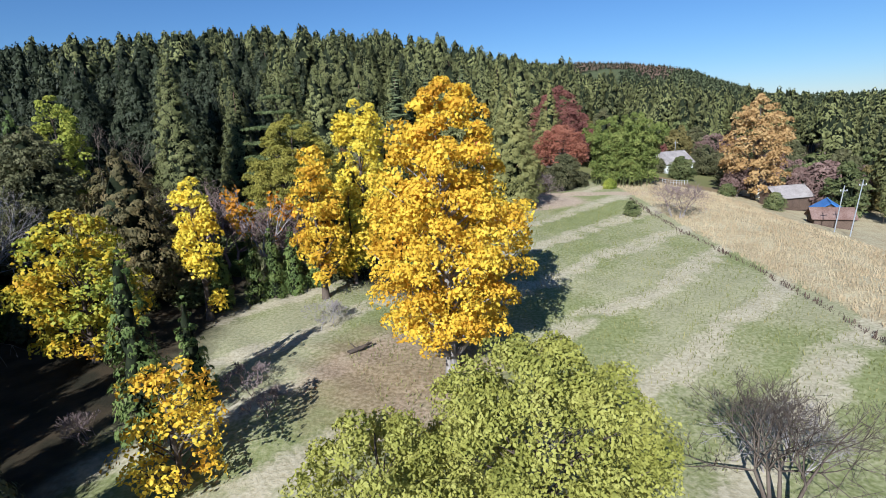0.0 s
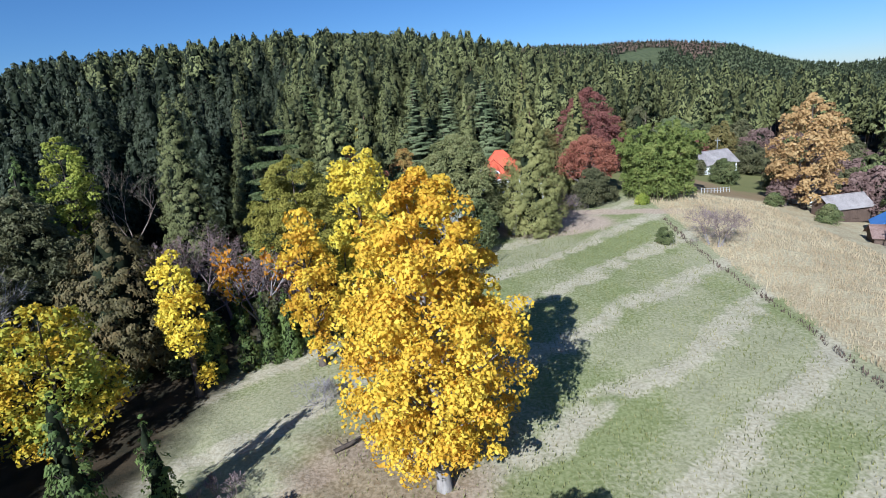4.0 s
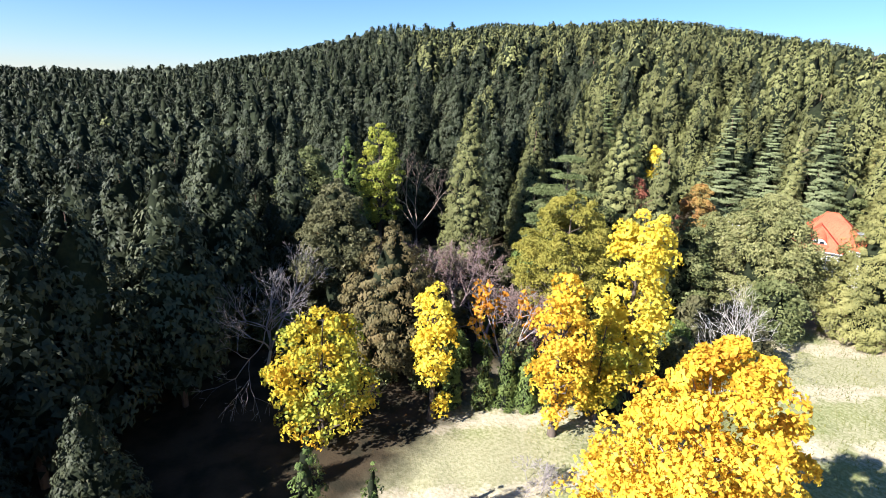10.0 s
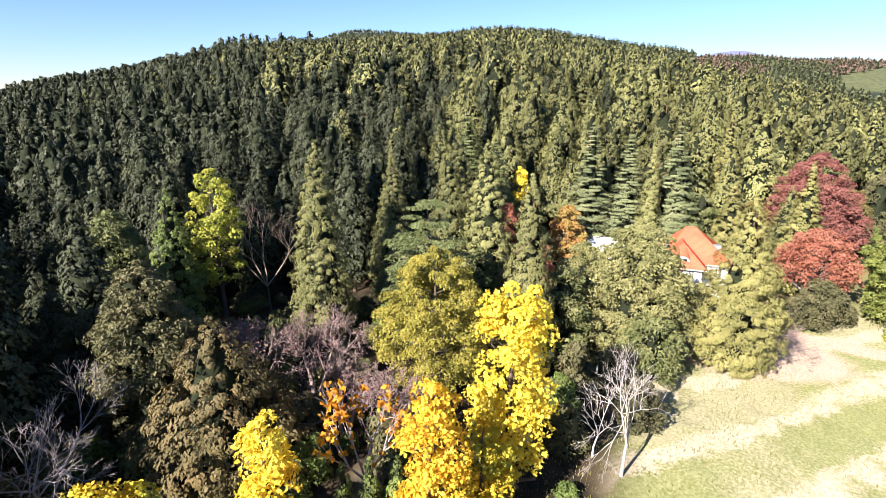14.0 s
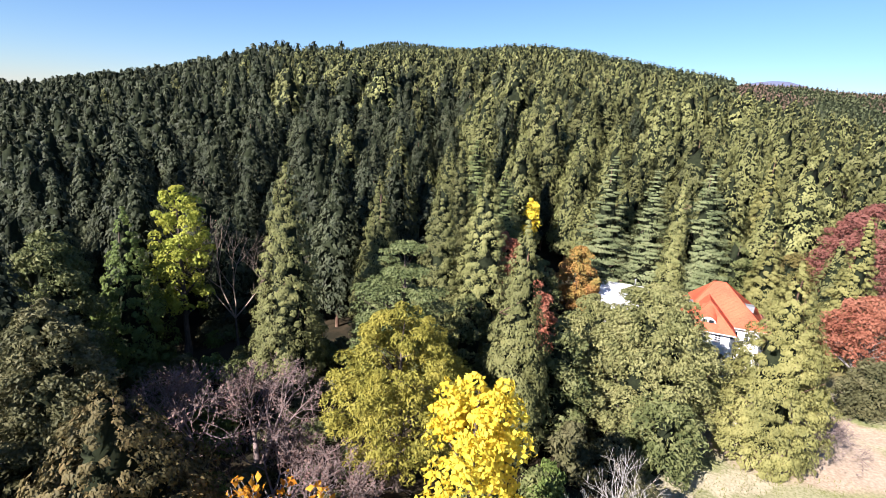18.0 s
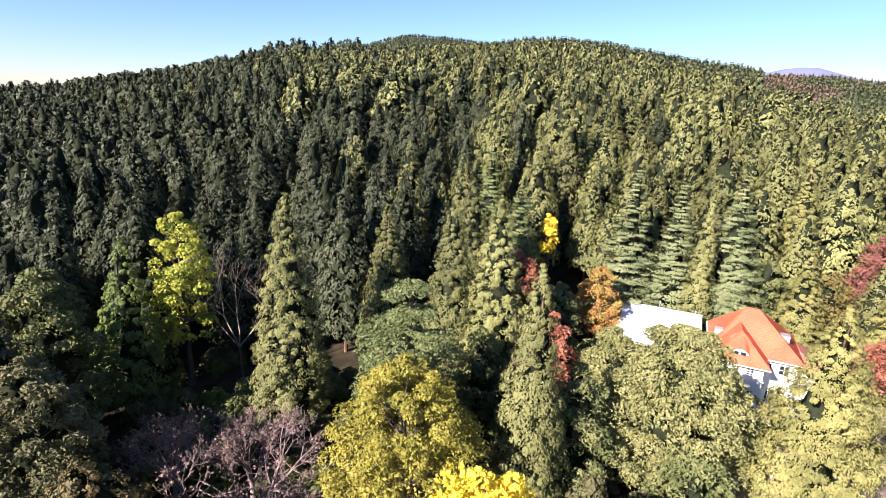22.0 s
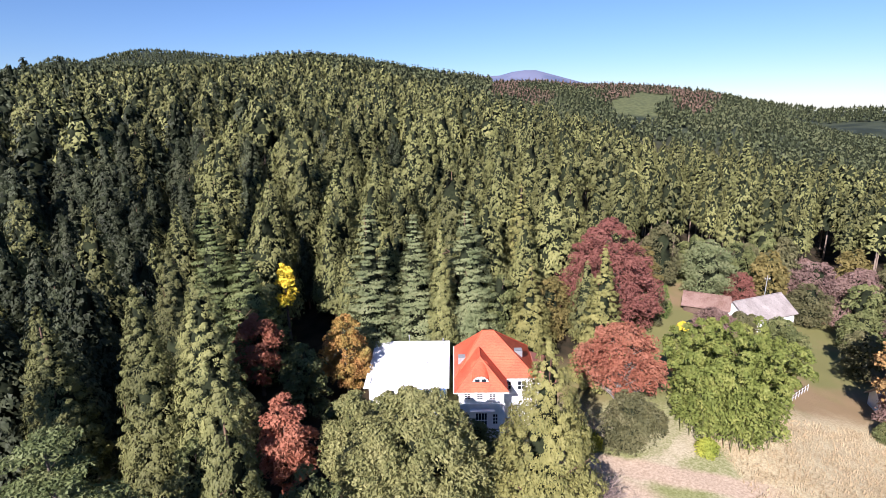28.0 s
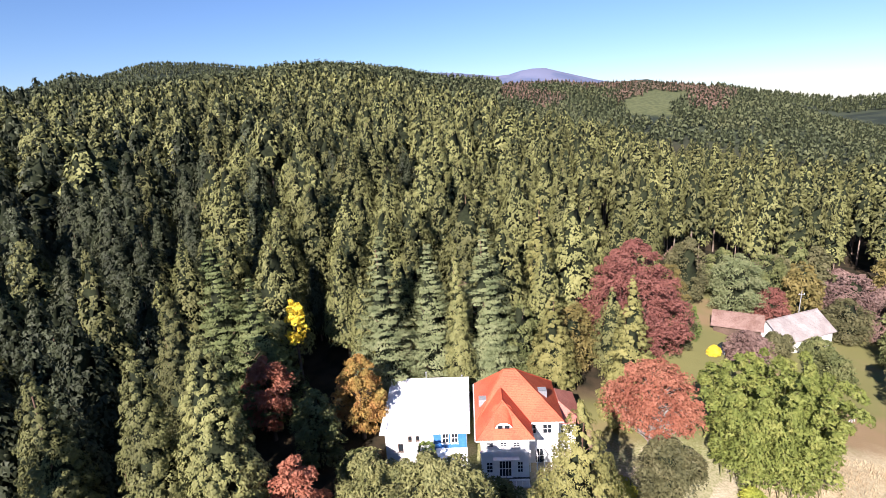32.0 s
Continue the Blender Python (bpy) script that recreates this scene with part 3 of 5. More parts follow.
def leafy(name, label, x, y, H, R, leaves, bark, profile, count, size, per, leaf, base=0.2, flat=0.8, inner=0.45, jitter=0.7, long=1.3, droop=0.0,
          limbs=16, trunk=None, squash=1.0, low=-0.5, top=0.92, group="", turn=None, category="tree", core=0.0, single=False, needle=False, layers=0):
    """A tree or shrub with a trunk, limbs and a crown of separate leaves in clumps."""
    rng = np.random.default_rng(int(abs(x * 131 + y * 17 + H * 7)) + 5)
    root = new(name)
    HEROES.append((x, y, R))
    c, rc = clumps(rng, H, R, base * H, profile, count, size, inner=inner, squash=squash)
    if layers:
        deck = (H - base * H) / layers
        c[:, 2] = base * H + (np.floor((c[:, 2] - base * H) / deck) + 0.5) * deck + rng.normal(0, 0.12, len(c))
    v, f = trunk_limbs(rng, H, trunk or 0.016 * H + 0.05, c, rc, limbs, top=top)
    link_mesh("trunk", v, f, bark, root, smooth=True)
    if needle:
        v, f = needle_crown(rng, H, R, base * H, profile, count, size, per, leaf, flat, inner=0.62, droop=0.2 if flat < 0.5 else 0.7)
    else:
        v, f = crown_leaves(rng, c, rc, per, leaf, flat, jitter, long, droop, low, single)
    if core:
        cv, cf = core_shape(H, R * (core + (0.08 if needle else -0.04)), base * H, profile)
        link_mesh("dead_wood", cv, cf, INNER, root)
    link_mesh("crown", v, f, leaves, root)
    return place_tree(root, x, y, label, category, group)


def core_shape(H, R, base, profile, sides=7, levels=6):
    """A dark core that stands in for the shade inside a dense crown: ragged tiers, triangles."""
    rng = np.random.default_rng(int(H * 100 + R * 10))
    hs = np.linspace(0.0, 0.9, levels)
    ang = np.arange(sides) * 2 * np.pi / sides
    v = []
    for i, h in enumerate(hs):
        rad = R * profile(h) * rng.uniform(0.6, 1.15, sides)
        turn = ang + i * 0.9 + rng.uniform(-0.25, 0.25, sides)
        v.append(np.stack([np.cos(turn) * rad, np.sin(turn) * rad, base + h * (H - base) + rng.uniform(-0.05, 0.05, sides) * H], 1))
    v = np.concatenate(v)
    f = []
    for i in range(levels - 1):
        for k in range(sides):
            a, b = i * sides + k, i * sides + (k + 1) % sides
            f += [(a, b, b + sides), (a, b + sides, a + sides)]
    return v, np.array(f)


def naked(name, label, x, y, H, bark, twigs=None, levels=6, stems=1, spread=0.8, r=None, fork=3, haze=0, leaves=None, leaf=0.25, group="", category="bare tree", first=0.28):
    """A leafless tree or bush, with a few last leaves if any."""
    rng = np.random.default_rng(int(abs(x * 91 + y * 37)) + 3)
    root = new(name)
    (tv, tf), (v, f) = bare_branches(rng, H, r or 0.014 * H + 0.03, spread, levels, stems, fork=fork, first=first)
    s = H / max(v[:, 2].max(), 0.1)
    v = v * [s, s, s]
    nv, nf = len(tv) // stems, len(tf) // stems
    for k in range(stems):
        link_mesh("trunk" if stems == 1 else "stem", tv[k * nv : (k + 1) * nv] * s, tf[k * nf : (k + 1) * nf] - k * nv, bark, root, smooth=True)
    link_mesh("branchwork", v, f, twigs or bark, root)
    HEROES.append((x, y, 0.35 * H))
    if haze:
        p = v[rng.choice(len(v), haze)] + rng.normal(0, 0.12, (haze, 3))
        p = p[p[:, 2] > 0.35 * H]
        lv, lf = leaf_quads(rng, p, rng.normal(size=p.shape), leaf, 1.0, 1.4)
        link_mesh("foliage", lv, lf, leaves, root)
    return place_tree(root, x, y, label, category, group)


# the great tulip tree in the meadow
leafy("tulip_tree", "tall tulip tree in yellow autumn leaf, alone in the meadow", 0.1, 38.1, 21.8, 6.9, YELLOW, BARK_GREY, tulip_form, 360, 1.1, 120, 0.215, base=0.17, inner=0.3, limbs=70, trunk=0.42)
leafy("tulip_tree", "slender tulip tree with yellow leaves turning green low down", -9.6, 64.6, 22.2, 4.0, YELLOW_PURE, BARK, column, 110, 1.25, 85, 0.30, base=0.14, limbs=26)
leafy("tulip_tree", "yellow tulip tree at the edge of the wood", -13.2, 55.5, 17.4, 2.9, YELLOW, BARK, column, 70, 1.15, 80, 0.28, base=0.12, limbs=20)
leafy("tulip_tree", "pale green and yellow young tulip tree beside a taller one", -10.6, 60.0, 11.5, 2.6, YELLOW_GREEN, BARK, column, 48, 1.1, 80, 0.28, base=0.12, limbs=18)
leafy("tulip_tree", "narrow greenish yellow tulip tree among dark conifers", -23.8, 50.6, 15.2, 2.4, YELLOW_PURE, BARK, column, 50, 1.0, 70, 0.27, base=0.1, limbs=22)
leafy("tulip_tree", "spreading tulip tree, green above and gold below", -30.2, 42.5, 13.0, 5.2, YELLOW_GREEN, BARK, egg, 140, 1.1, 55, 0.27, base=0.12, limbs=34)
leafy("tulip_tree", "small tulip tree with thin orange and yellow leaves", -15.4, 26.6, 7.6, 3.4, YELLOW, BARK, egg, 52, 0.95, 42, 0.22, base=0.12, limbs=30)
naked("tulip_tree", "half-bare tulip tree with last orange leaves", -20.0, 57.5, 12.5, BARK, TWIG_GREY, 5, 1, 0.6, haze=420, leaves=ORANGE, leaf=0.42, category="tree")
leafy("persimmon_tree", "broad light green tree below the meadow slope", 3.6, 21.5, 10.6, 7.3, LIME, BARK, dome, 240, 1.0, 170, 0.125, base=0.22, limbs=40, squash=0.8, long=1.7)
leafy("persimmon_tree", "light green leafy tree beside a larger one", -3.2, 20.4, 8.0, 4.9, LIME, BARK, dome, 125, 0.95, 150, 0.125, base=0.2, limbs=24, long=1.7)
naked("bare_tree", "leafless spreading tree with dark stems in the meadow", 15.6, 22.6, 7.6, BARK, BARK, 6, 4, 0.9, r=0.13, haze=0)
naked("bare_bush", "leafless grey brush round a bare tree", 18.0, 26.0, 4.5, TWIG_GREY, TWIG_GREY, 5, 7, 0.95, r=0.05, category="bush")

# conifers at the foot of the wood
for x, y, h in ((-20.6, 55.2, 8.2), (-18.9, 56.6, 8.3), (-17.0, 57.6, 7.8), (-23.6, 54.0, 7.0), (-15.0, 59.5, 6.2)):
    leafy("cypress", "slim green cypress in a row at the wood's edge", x, y, h, 1.15, CYPRESS, BARK, spire, 60, 0.55, 40, 0.20, base=0.03, limbs=6, core=0.42, group="row of cypresses", needle=True)
leafy("cypress", "tall thin green cypress beside a yellow tree", -19.2, 30.6, 13.0, 1.9, CYPRESS, BARK, spire, 80, 0.62, 44, 0.22, base=0.02, limbs=6, core=0.42, needle=True)
leafy("cypress", "short green cypress in the shade", -18.4, 35.6, 8.0, 1.7, CYPRESS, BARK, cone, 45, 0.55, 40, 0.2, base=0.02, limbs=4, core=0.42, needle=True)
naked("bare_tree", "pale leafless tree before dark conifers", -42.5, 46.3, 15.4, BARK_PALE, TWIG_GREY, 7, 1, 0.72, r=0.26, fork=3)
leafy("conifer_tree", "broad brownish conifer in autumn colour", -34.4, 57.7, 16.9, 7.6, BROWN, BARK, flame, 440, 0.9, 50, 0.28, base=0.08, limbs=12, core=0.42, needle=True)
leafy("evergreen_tree", "dense dull olive tree with rounded sprays", -45.9, 60.5, 19.6, 5.6, DULL, BARK, egg, 260, 1.1, 130, 0.26, base=0.08, limbs=12, core=0.42, single=True)
leafy("evergreen_tree", "dark green rounded tree in the wood", -60.8, 69.7, 22.5, 6.0, BROAD, BARK, egg, 240, 1.2, 130, 0.28, base=0.12, limbs=12, core=0.42, single=True)
leafy("conifer_tree", "dark green pointed conifer in the wood", -62.3, 80.1, 22.9, 5.4, CYPRESS, BARK, cone, 320, 0.8, 38, 0.32, base=0.1, limbs=10, core=0.42, needle=True)
for x, y, h, r in ((-34.0, 71.5, 11.6, 0.30), (-41.0, 68.5, 11.0, 0.22), (-21.6, 69.5, 9.2, 0.22), (-27.5, 67.0, 9.2, 0.2)):
    naked("cherry_tree", "nearly bare cherry tree with pinkish grey twigs", x, y, h, TWIG_PURPLE, TWIG_PURPLE, 7, 2, 0.95, r=r, haze=1500, leaves=PURPLE, leaf=0.18, group="cherry trees", category="tree", first=0.22)
leafy("hornbeam_tree", "dome-shaped tree with olive yellow leaves", -20.3, 75.3, 19.1, 8.0, OLIVE, BARK, dome, 380, 1.0, 120, 0.21, base=0.26, limbs=26, low=-0.3, single=True)
leafy("ginkgo_tree", "yellow green ginkgo among dark conifers", -60.2, 86.5, 24.6, 4.6, GINKGO, BARK, egg, 130, 1.05, 75, 0.28, base=0.3, limbs=30)
naked("bare_tree", "brown leafless tree in the wood", -54.0, 90.0, 20.0, BARK, BARK_STEM, 6, 1, 0.75, r=0.26)
leafy("pine_tree", "spreading pine with flat layered boughs", -24.5, 82.5, 22.6, 5.8, PINE, BARK, dome, 120, 1.7, 210, 0.24, base=0.42, flat=0.2, limbs=40, low=-0.2, inner=0.15, single=True, layers=6)
def bamboo_grove(x, y, H, R, label):
    rng = np.random.default_rng(9)
    root = new("bamboo_grove")
    HEROES.append((x, y, R))
    segs, cs, rs = [], [], []
    for i in range(95):
        a, q = i * 2.39996, R * 0.86 * math.sqrt((i + 0.5) / 95)
        px, py, hh = q * math.cos(a), q * math.sin(a), H * rng.uniform(0.72, 1.03) * (1 - 0.28 * (q / R) ** 2)
        out = np.array([math.cos(a), math.sin(a)]) * rng.uniform(0.05, 0.28) * hh * (0.3 + q / R) + rng.normal(0, 0.5, 2)
        last = np.array([px, py, 0.0])
        for k in range(1, 6):
            u = k / 5
            p = np.array([px + out[0] * u**2.2, py + out[1] * u**2.2, hh * u * (1 - 0.06 * u)])
            segs.append((*last, *p, 0.06 * (1.1 - u) + 0.012, 0.06 * (1.0 - u) + 0.01))
            last = p
            if k > 0:
                cs.append(p + rng.normal(0, 0.25, 3))
                rs.append((1.25 - 0.55 * u) * rng.uniform(0.8, 1.2))
    v, f = tubes(segs, 5)
    tagged(link_mesh("culm", v, f, BAMBOO_CANE, root, smooth=True), kind="stuff")
    v, f = crown_leaves(rng, np.array(cs), np.array(rs), 130, 0.3, 1.1, 0.7, single=True)
    link_mesh("foliage", v, f, BAMBOO, root)
    return place_tree(root, x, y, label, "bamboo")


BAMBOO_CANE = plain_material("bamboo_cane", (0.08, 0.09, 0.03), (0.15, 0.15, 0.06), 4, 0.5)
bamboo_grove(39.0, 114.3, 15.1, 7.0, "arching bright green bamboo grove at the meadow's corner")
leafy("plane_tree", "tall golden brown plane tree by the lane", 69.0, 117.0, 22.5, 7.4, PLANE, BARK, column, 190, 1.4, 75, 0.36, base=0.1, limbs=60)
leafy("oak_tree", "large evergreen broadleaf tree before the house", 0.2, 95.1, 17.5, 8.2, OAK, BARK, egg, 330, 1.35, 200, 0.24, base=0.05, limbs=26, core=0.42, single=True)
leafy("oak_tree", "evergreen tree with dull green leaves before the white house", -7.0, 103.0, 12.0, 4.7, OAK, BARK, egg, 130, 1.2, 170, 0.24, base=0.08, limbs=16, core=0.42, single=True)
leafy("conifer_tree", "light yellow green conifer close to the house", 12.5, 96.6, 22.3, 5.7, SUGI_LIGHT, BARK_RED, flame, 950, 0.7, 66, 0.19, base=0.04, limbs=10, core=0.3, needle=True)
leafy("spruce_tree", "yellow green pointed conifer behind the garden", 25.2, 124.2, 22.4, 4.6, SUGI_LIGHT, BARK_RED, cone, 420, 0.85, 40, 0.3, base=0.05, limbs=10, core=0.42, flat=0.5, needle=True)
leafy("copper_beech_tree", "huge dark red copper beech", 31.7, 144.2, 20.2, 10.6, RED, BARK, dome, 330, 1.5, 150, 0.27, base=0.08, limbs=40, single=True)
leafy("maple_tree", "rust red maple with a wide open crown", 26.2, 118.3, 12.9, 7.0, RUST, BARK_GREY, dome, 190, 1.15, 93, 0.25, base=0.35, limbs=70, trunk=0.28, single=True)
leafy("maple_tree", "dark red maple in the shade of conifers", -24.9, 122.2, 12.8, 3.8, RUST, BARK, egg, 85, 1.1, 120, 0.26, base=0.2, single=True)
leafy("maple_tree", "red maple beside the evergreens", -14.6, 101.7, 12.8, 3.2, RUST, BARK, egg, 80, 1.0, 93, 0.29, base=0.15, single=True)
leafy("maple_tree", "orange and yellow maple beside the white roof", -12.2, 122.6, 12.9, 4.6, AUTUMN, BARK, dome, 110, 1.05, 130, 0.25, base=0.2, single=True)
leafy("ginkgo_tree", "small bright yellow tree among dark cedars", -23.0, 131.0, 17.0, 1.6, YELLOW_PURE, BARK, column, 26, 0.9, 50, 0.36, base=0.55)
leafy("shrub", "dark evergreen shrub by the path", 25.2, 110.2, 7.6, 4.0, DULL, BARK, egg, 110, 1.0, 102, 0.25, base=0.03, core=0.42, category="bush", single=True)
leafy("shrub", "round clipped bush in the meadow", 31.0, 86.0, 2.6, 1.5, BROAD, BARK, dome, 36, 0.6, 85, 0.18, base=0.02, core=0.7, limbs=4, category="bush", single=True)
leafy("shrub", "bright yellow green bush beside the drive", 20.4, 110.8, 2.6, 2.2, GINKGO, BARK, dome, 40, 0.7, 40, 0.22, base=0.05, limbs=6, category="bush")
naked("bare_bush", "leafless pinkish bush on bare earth", 16.0, 98.2, 7.5, TWIG_PURPLE, TWIG_PURPLE, 6, 10, 0.85, r=0.05, category="bush")
naked("bare_bush", "grey leafless bush beside the ditch", 37.6, 84.0, 6.2, TWIG_GREY, TWIG_PURPLE, 6, 6, 0.9, r=0.06, category="bush")
naked("bare_tree", "white leafless tree leaning at the wood's edge", 0.2, 70.2, 13.0, BARK_PALE, BARK_PALE, 6, 1, 0.7, r=0.18)
naked("bare_tree", "thin white leafless sapling at the wood's edge", -2.6, 72.0, 8.0, BARK_PALE, BARK_PALE, 5, 1, 0.6, r=0.1)
for x, y, h, r in ((-5.5, 72.5, 5.0, 2.6), (1.5, 78.5, 5.5, 3.2), (-1.5, 84.0, 6.0, 3.6)):
    leafy("shrub", "grey green shrub at the edge of the wood", x, y, h, r, DULL, BARK, dome, 60, 0.9, 76, 0.23, base=0.02, core=0.42, category="bush", single=True)
naked("bare_bush", "brown leafless bush in the meadow", -12.0, 47.8, 2.6, TWIG_GREY, TWIG_GREY, 5, 7, 0.9, r=0.03, category="bush")
for x, y, h in ((-15.0, 36.5, 2.0), (-13.0, 33.5, 1.6), (-23.0, 31.0, 2.4)):
    naked("bare_bush", "low purple leafless brush in the shade", x, y, h, TWIG_PURPLE, TWIG_PURPLE, 5, 6, 0.95, r=0.025, category="bush")

# layered cedars and other conifers behind the house
for kind, x, y, h, r, mat, flat in (("cedar_tree", -9.6, 133.2, 25.6, 6.0, DEODAR, 0.16), ("cedar_tree", -2.6, 135.0, 23.6, 5.2, DEODAR, 0.16),
                                    ("conifer_tree", 1.7, 131.6, 24.6, 2.7, SUGI, 0.8), ("cedar_tree", 6.0, 136.5, 24.9, 6.6, DEODAR, 0.2),
                                    ("conifer_tree", 16.0, 148.0, 26.5, 4.4, SUGI_LIGHT, 0.6), ("cedar_tree", -34.7, 132.3, 25.3, 6.0, PINE, 0.18),
                                    ("cedar_tree", -26.9, 125.6, 22.9, 6.2, PINE, 0.18), ("cedar_tree", 6.5, 134.0, 17.0, 4.0, DEODAR, 0.5),
                                    ("conifer_tree", 16.0, 133.0, 16.0, 4.6, SUGI_LIGHT, 0.6)):
    layered = flat < 0.4
    leafy(kind, "grey green cedar with level layered boughs" if layered else "tall green conifer behind the house", x, y, h, r, mat, BARK_RED, cone,
          210 if layered else 380, 1.7 if layered else 0.78, 100 if layered else 48, 0.27 if layered else 0.25, base=0.06, flat=flat, limbs=14, core=0.4, needle=True)
for x, y, h, r in ((-40.7, 84.6, 28.8, 4.4), (-22.3, 102.5, 26.6, 4.6), (-12.0, 83.5, 25.9, 3.4), (-29.7, 111.0, 26.9, 4.2), (-28.0, 101.0, 26.0, 3.8), (-36.5, 99.0, 25.0, 4.0)):
    leafy("conifer_tree", "tall dense green conifer with tufted boughs", x, y, h, r, SUGI, BARK_RED, spire, 560, 0.75, 58, 0.22, base=0.05, limbs=8, core=0.5, group="tall conifers", needle=True)

# ---- buildings ----
def part(name, bm, mat, parent, label="", smooth=False):
    """Links a bmesh as one mesh object under a thing or a part."""
    me = bpy.data.meshes.new(name)
    bmesh.ops.recalc_face_normals(bm, faces=bm.faces)
    bm.to_mesh(me)
    bm.free()
    if smooth:
        me.polygons.foreach_set("use_smooth", np.ones(len(me.polygons), bool))
    me.materials.append(mat)
    ob = new(name, me)
    ob.parent = parent
    if label:
        tagged(ob, label)
    return ob


def add_box(bm, x0, x1, y0, y1, z0, z1):
    v = [bm.verts.new(p) for p in ((x0, y0, z0), (x1, y0, z0), (x1, y1, z0), (x0, y1, z0), (x0, y0, z1), (x1, y0, z1), (x1, y1, z1), (x0, y1, z1))]
    for f in ((0, 3, 2, 1), (4, 5, 6, 7), (0, 1, 5, 4), (1, 2, 6, 5), (2, 3, 7, 6), (3, 0, 4, 7)):
        bm.faces.new([v[i] for i in f])
    return v


def box_part(name, mat, parent, x0, x1, y0, y1, z0, z1, label="", bevel=0.0):
    bm = bmesh.new()
    add_box(bm, x0, x1, y0, y1, z0, z1)
    if bevel:
        bmesh.ops.bevel(bm, geom=bm.edges[:], offset=bevel, segments=1, affect="EDGES")
    return part(name, bm, mat, parent, label)


def wall_part(parent, mat, along, a0, a1, at, z0, z1, holes, thick=0.2, label=""):
    """A wall along x or y with openings cut right through. holes: (a0, a1, z0, z1)."""
    us = sorted({a0, a1, *[h[0] for h in holes], *[h[1] for h in holes]})
    zs = sorted({z0, z1, *[h[2] for h in holes], *[h[3] for h in holes]})
    bm = bmesh.new()
    for u0, u1 in zip(us, us[1:]):
        run = None
        for w0, w1 in zip(zs, zs[1:]):
            mid = ((u0 + u1) / 2, (w0 + w1) / 2)
            if any(h[0] < mid[0] < h[1] and h[2] < mid[1] < h[3] for h in holes):
                continue
            if along == "x":
                add_box(bm, u0, u1, at, at + thick, w0, w1)
            else:
                add_box(bm, at, at + thick, u0, u1, w0, w1)
    return part("wall", bm, mat, parent, label)


def window_part(parent, along, a0, a1, at, z0, z1, frame_mat, glass, bars=(1, 1), name="window"):
    """A window in an opening: frame with glazing bars, a pane behind and a sill."""
    t = 0.07

    def spot(u, d, w):
        return (u, at + d, w) if along == "x" else (at + d, u, w)

    bm = bmesh.new()
    rings = []
    for d in (0.02, 0.12):
        for e in (0, t):
            rings.append([bm.verts.new(spot(u, d, w)) for u, w in ((a0 + e, z0 + e), (a1 - e, z0 + e), (a1 - e, z1 - e), (a0 + e, z1 - e))])
    for p, q in ((0, 1), (1, 3), (3, 2), (2, 0)):
        for k in range(4):
            bm.faces.new([rings[p][k], rings[p][(k + 1) % 4], rings[q][(k + 1) % 4], rings[q][k]])
    win = part(name, bm, frame_mat, parent)

    def bar(u0, u1, w0, w1, d0, d1):
        bm = bmesh.new()
        if along == "x":
            add_box(bm, u0, u1, at + d0, at + d1, w0, w1)
        else:
            add_box(bm, at + d0, at + d1, u0, u1, w0, w1)
        part("glazing_bar", bm, frame_mat, win)

    for i in range(1, bars[0] + 1):
        u = a0 + (a1 - a0) * i / (bars[0] + 1)
        bar(u - 0.03, u + 0.03, z0 + t, z1 - t, 0.02, 0.12)
    for i in range(1, bars[1] + 1):
        w = z0 + (z1 - z0) * i / (bars[1] + 1)
        bar(a0 + t, a1 - t, w - 0.025, w + 0.025, 0.03, 0.11)
    bm = bmesh.new()
    if along == "x":
        add_box(bm, a0 + t, a1 - t, at + 0.13, at + 0.15, z0 + t, z1 - t)
    else:
        add_box(bm, at + 0.13, at + 0.15, a0 + t, a1 - t, z0 + t, z1 - t)
    part("pane", bm, glass, win)
    bm = bmesh.new()
    if along == "x":
        add_box(bm, a0 - 0.06, a1 + 0.06, at - 0.09, at + 0.015, z0 - 0.07, z0)
    else:
        add_box(bm, at - 0.09, at + 0.015, a0 - 0.06, a1 + 0.06, z0 - 0.07, z0)
    part("sill", bm, frame_mat, win)
    return win


def hip_roof(parent, mat, x0, x1, y0, y1, z, rise, ridge, thick=0.14, label="", name="roof"):
    """A hipped roof over a rectangle; ridge: (x0, y0, x1, y1) of its ridge line."""
    bm = bmesh.new()
    low = [bm.verts.new(p) for p in ((x0, y0, z - thick), (x1, y0, z - thick), (x1, y1, z - thick), (x0, y1, z - thick))]
    c = [bm.verts.new(p) for p in ((x0, y0, z), (x1, y0, z), (x1, y1, z), (x0, y1, z))]
    r = [bm.verts.new((ridge[0], ridge[1], z + rise)), bm.verts.new((ridge[2], ridge[3], z + rise))]
    bm.faces.new(low[::-1])
    for i in range(4):
        bm.faces.new((low[i], low[(i + 1) % 4], c[(i + 1) % 4], c[i]))
    if abs(ridge[0] - ridge[2]) > abs(ridge[1] - ridge[3]):
        fs = ((c[0], c[1], r[1], r[0]), (c[1], c[2], r[1]), (c[2], c[3], r[0], r[1]), (c[3], c[0], r[0]))
    else:
        fs = ((c[0], c[1], r[0]), (c[1], c[2], r[1], r[0]), (c[2], c[3], r[1]), (c[3], c[0], r[0], r[1]))
    for f in fs:
        bm.faces.new(f)
    return part(name, bm, mat, parent, label)


def ribs(parent, mat, pts, r=0.09, name="ridge_cap", label=""):
    v, f = tubes([(*a, *b, r, r) for a, b in pts], 6)
    return link_mesh(name, v, f, mat, parent, label)


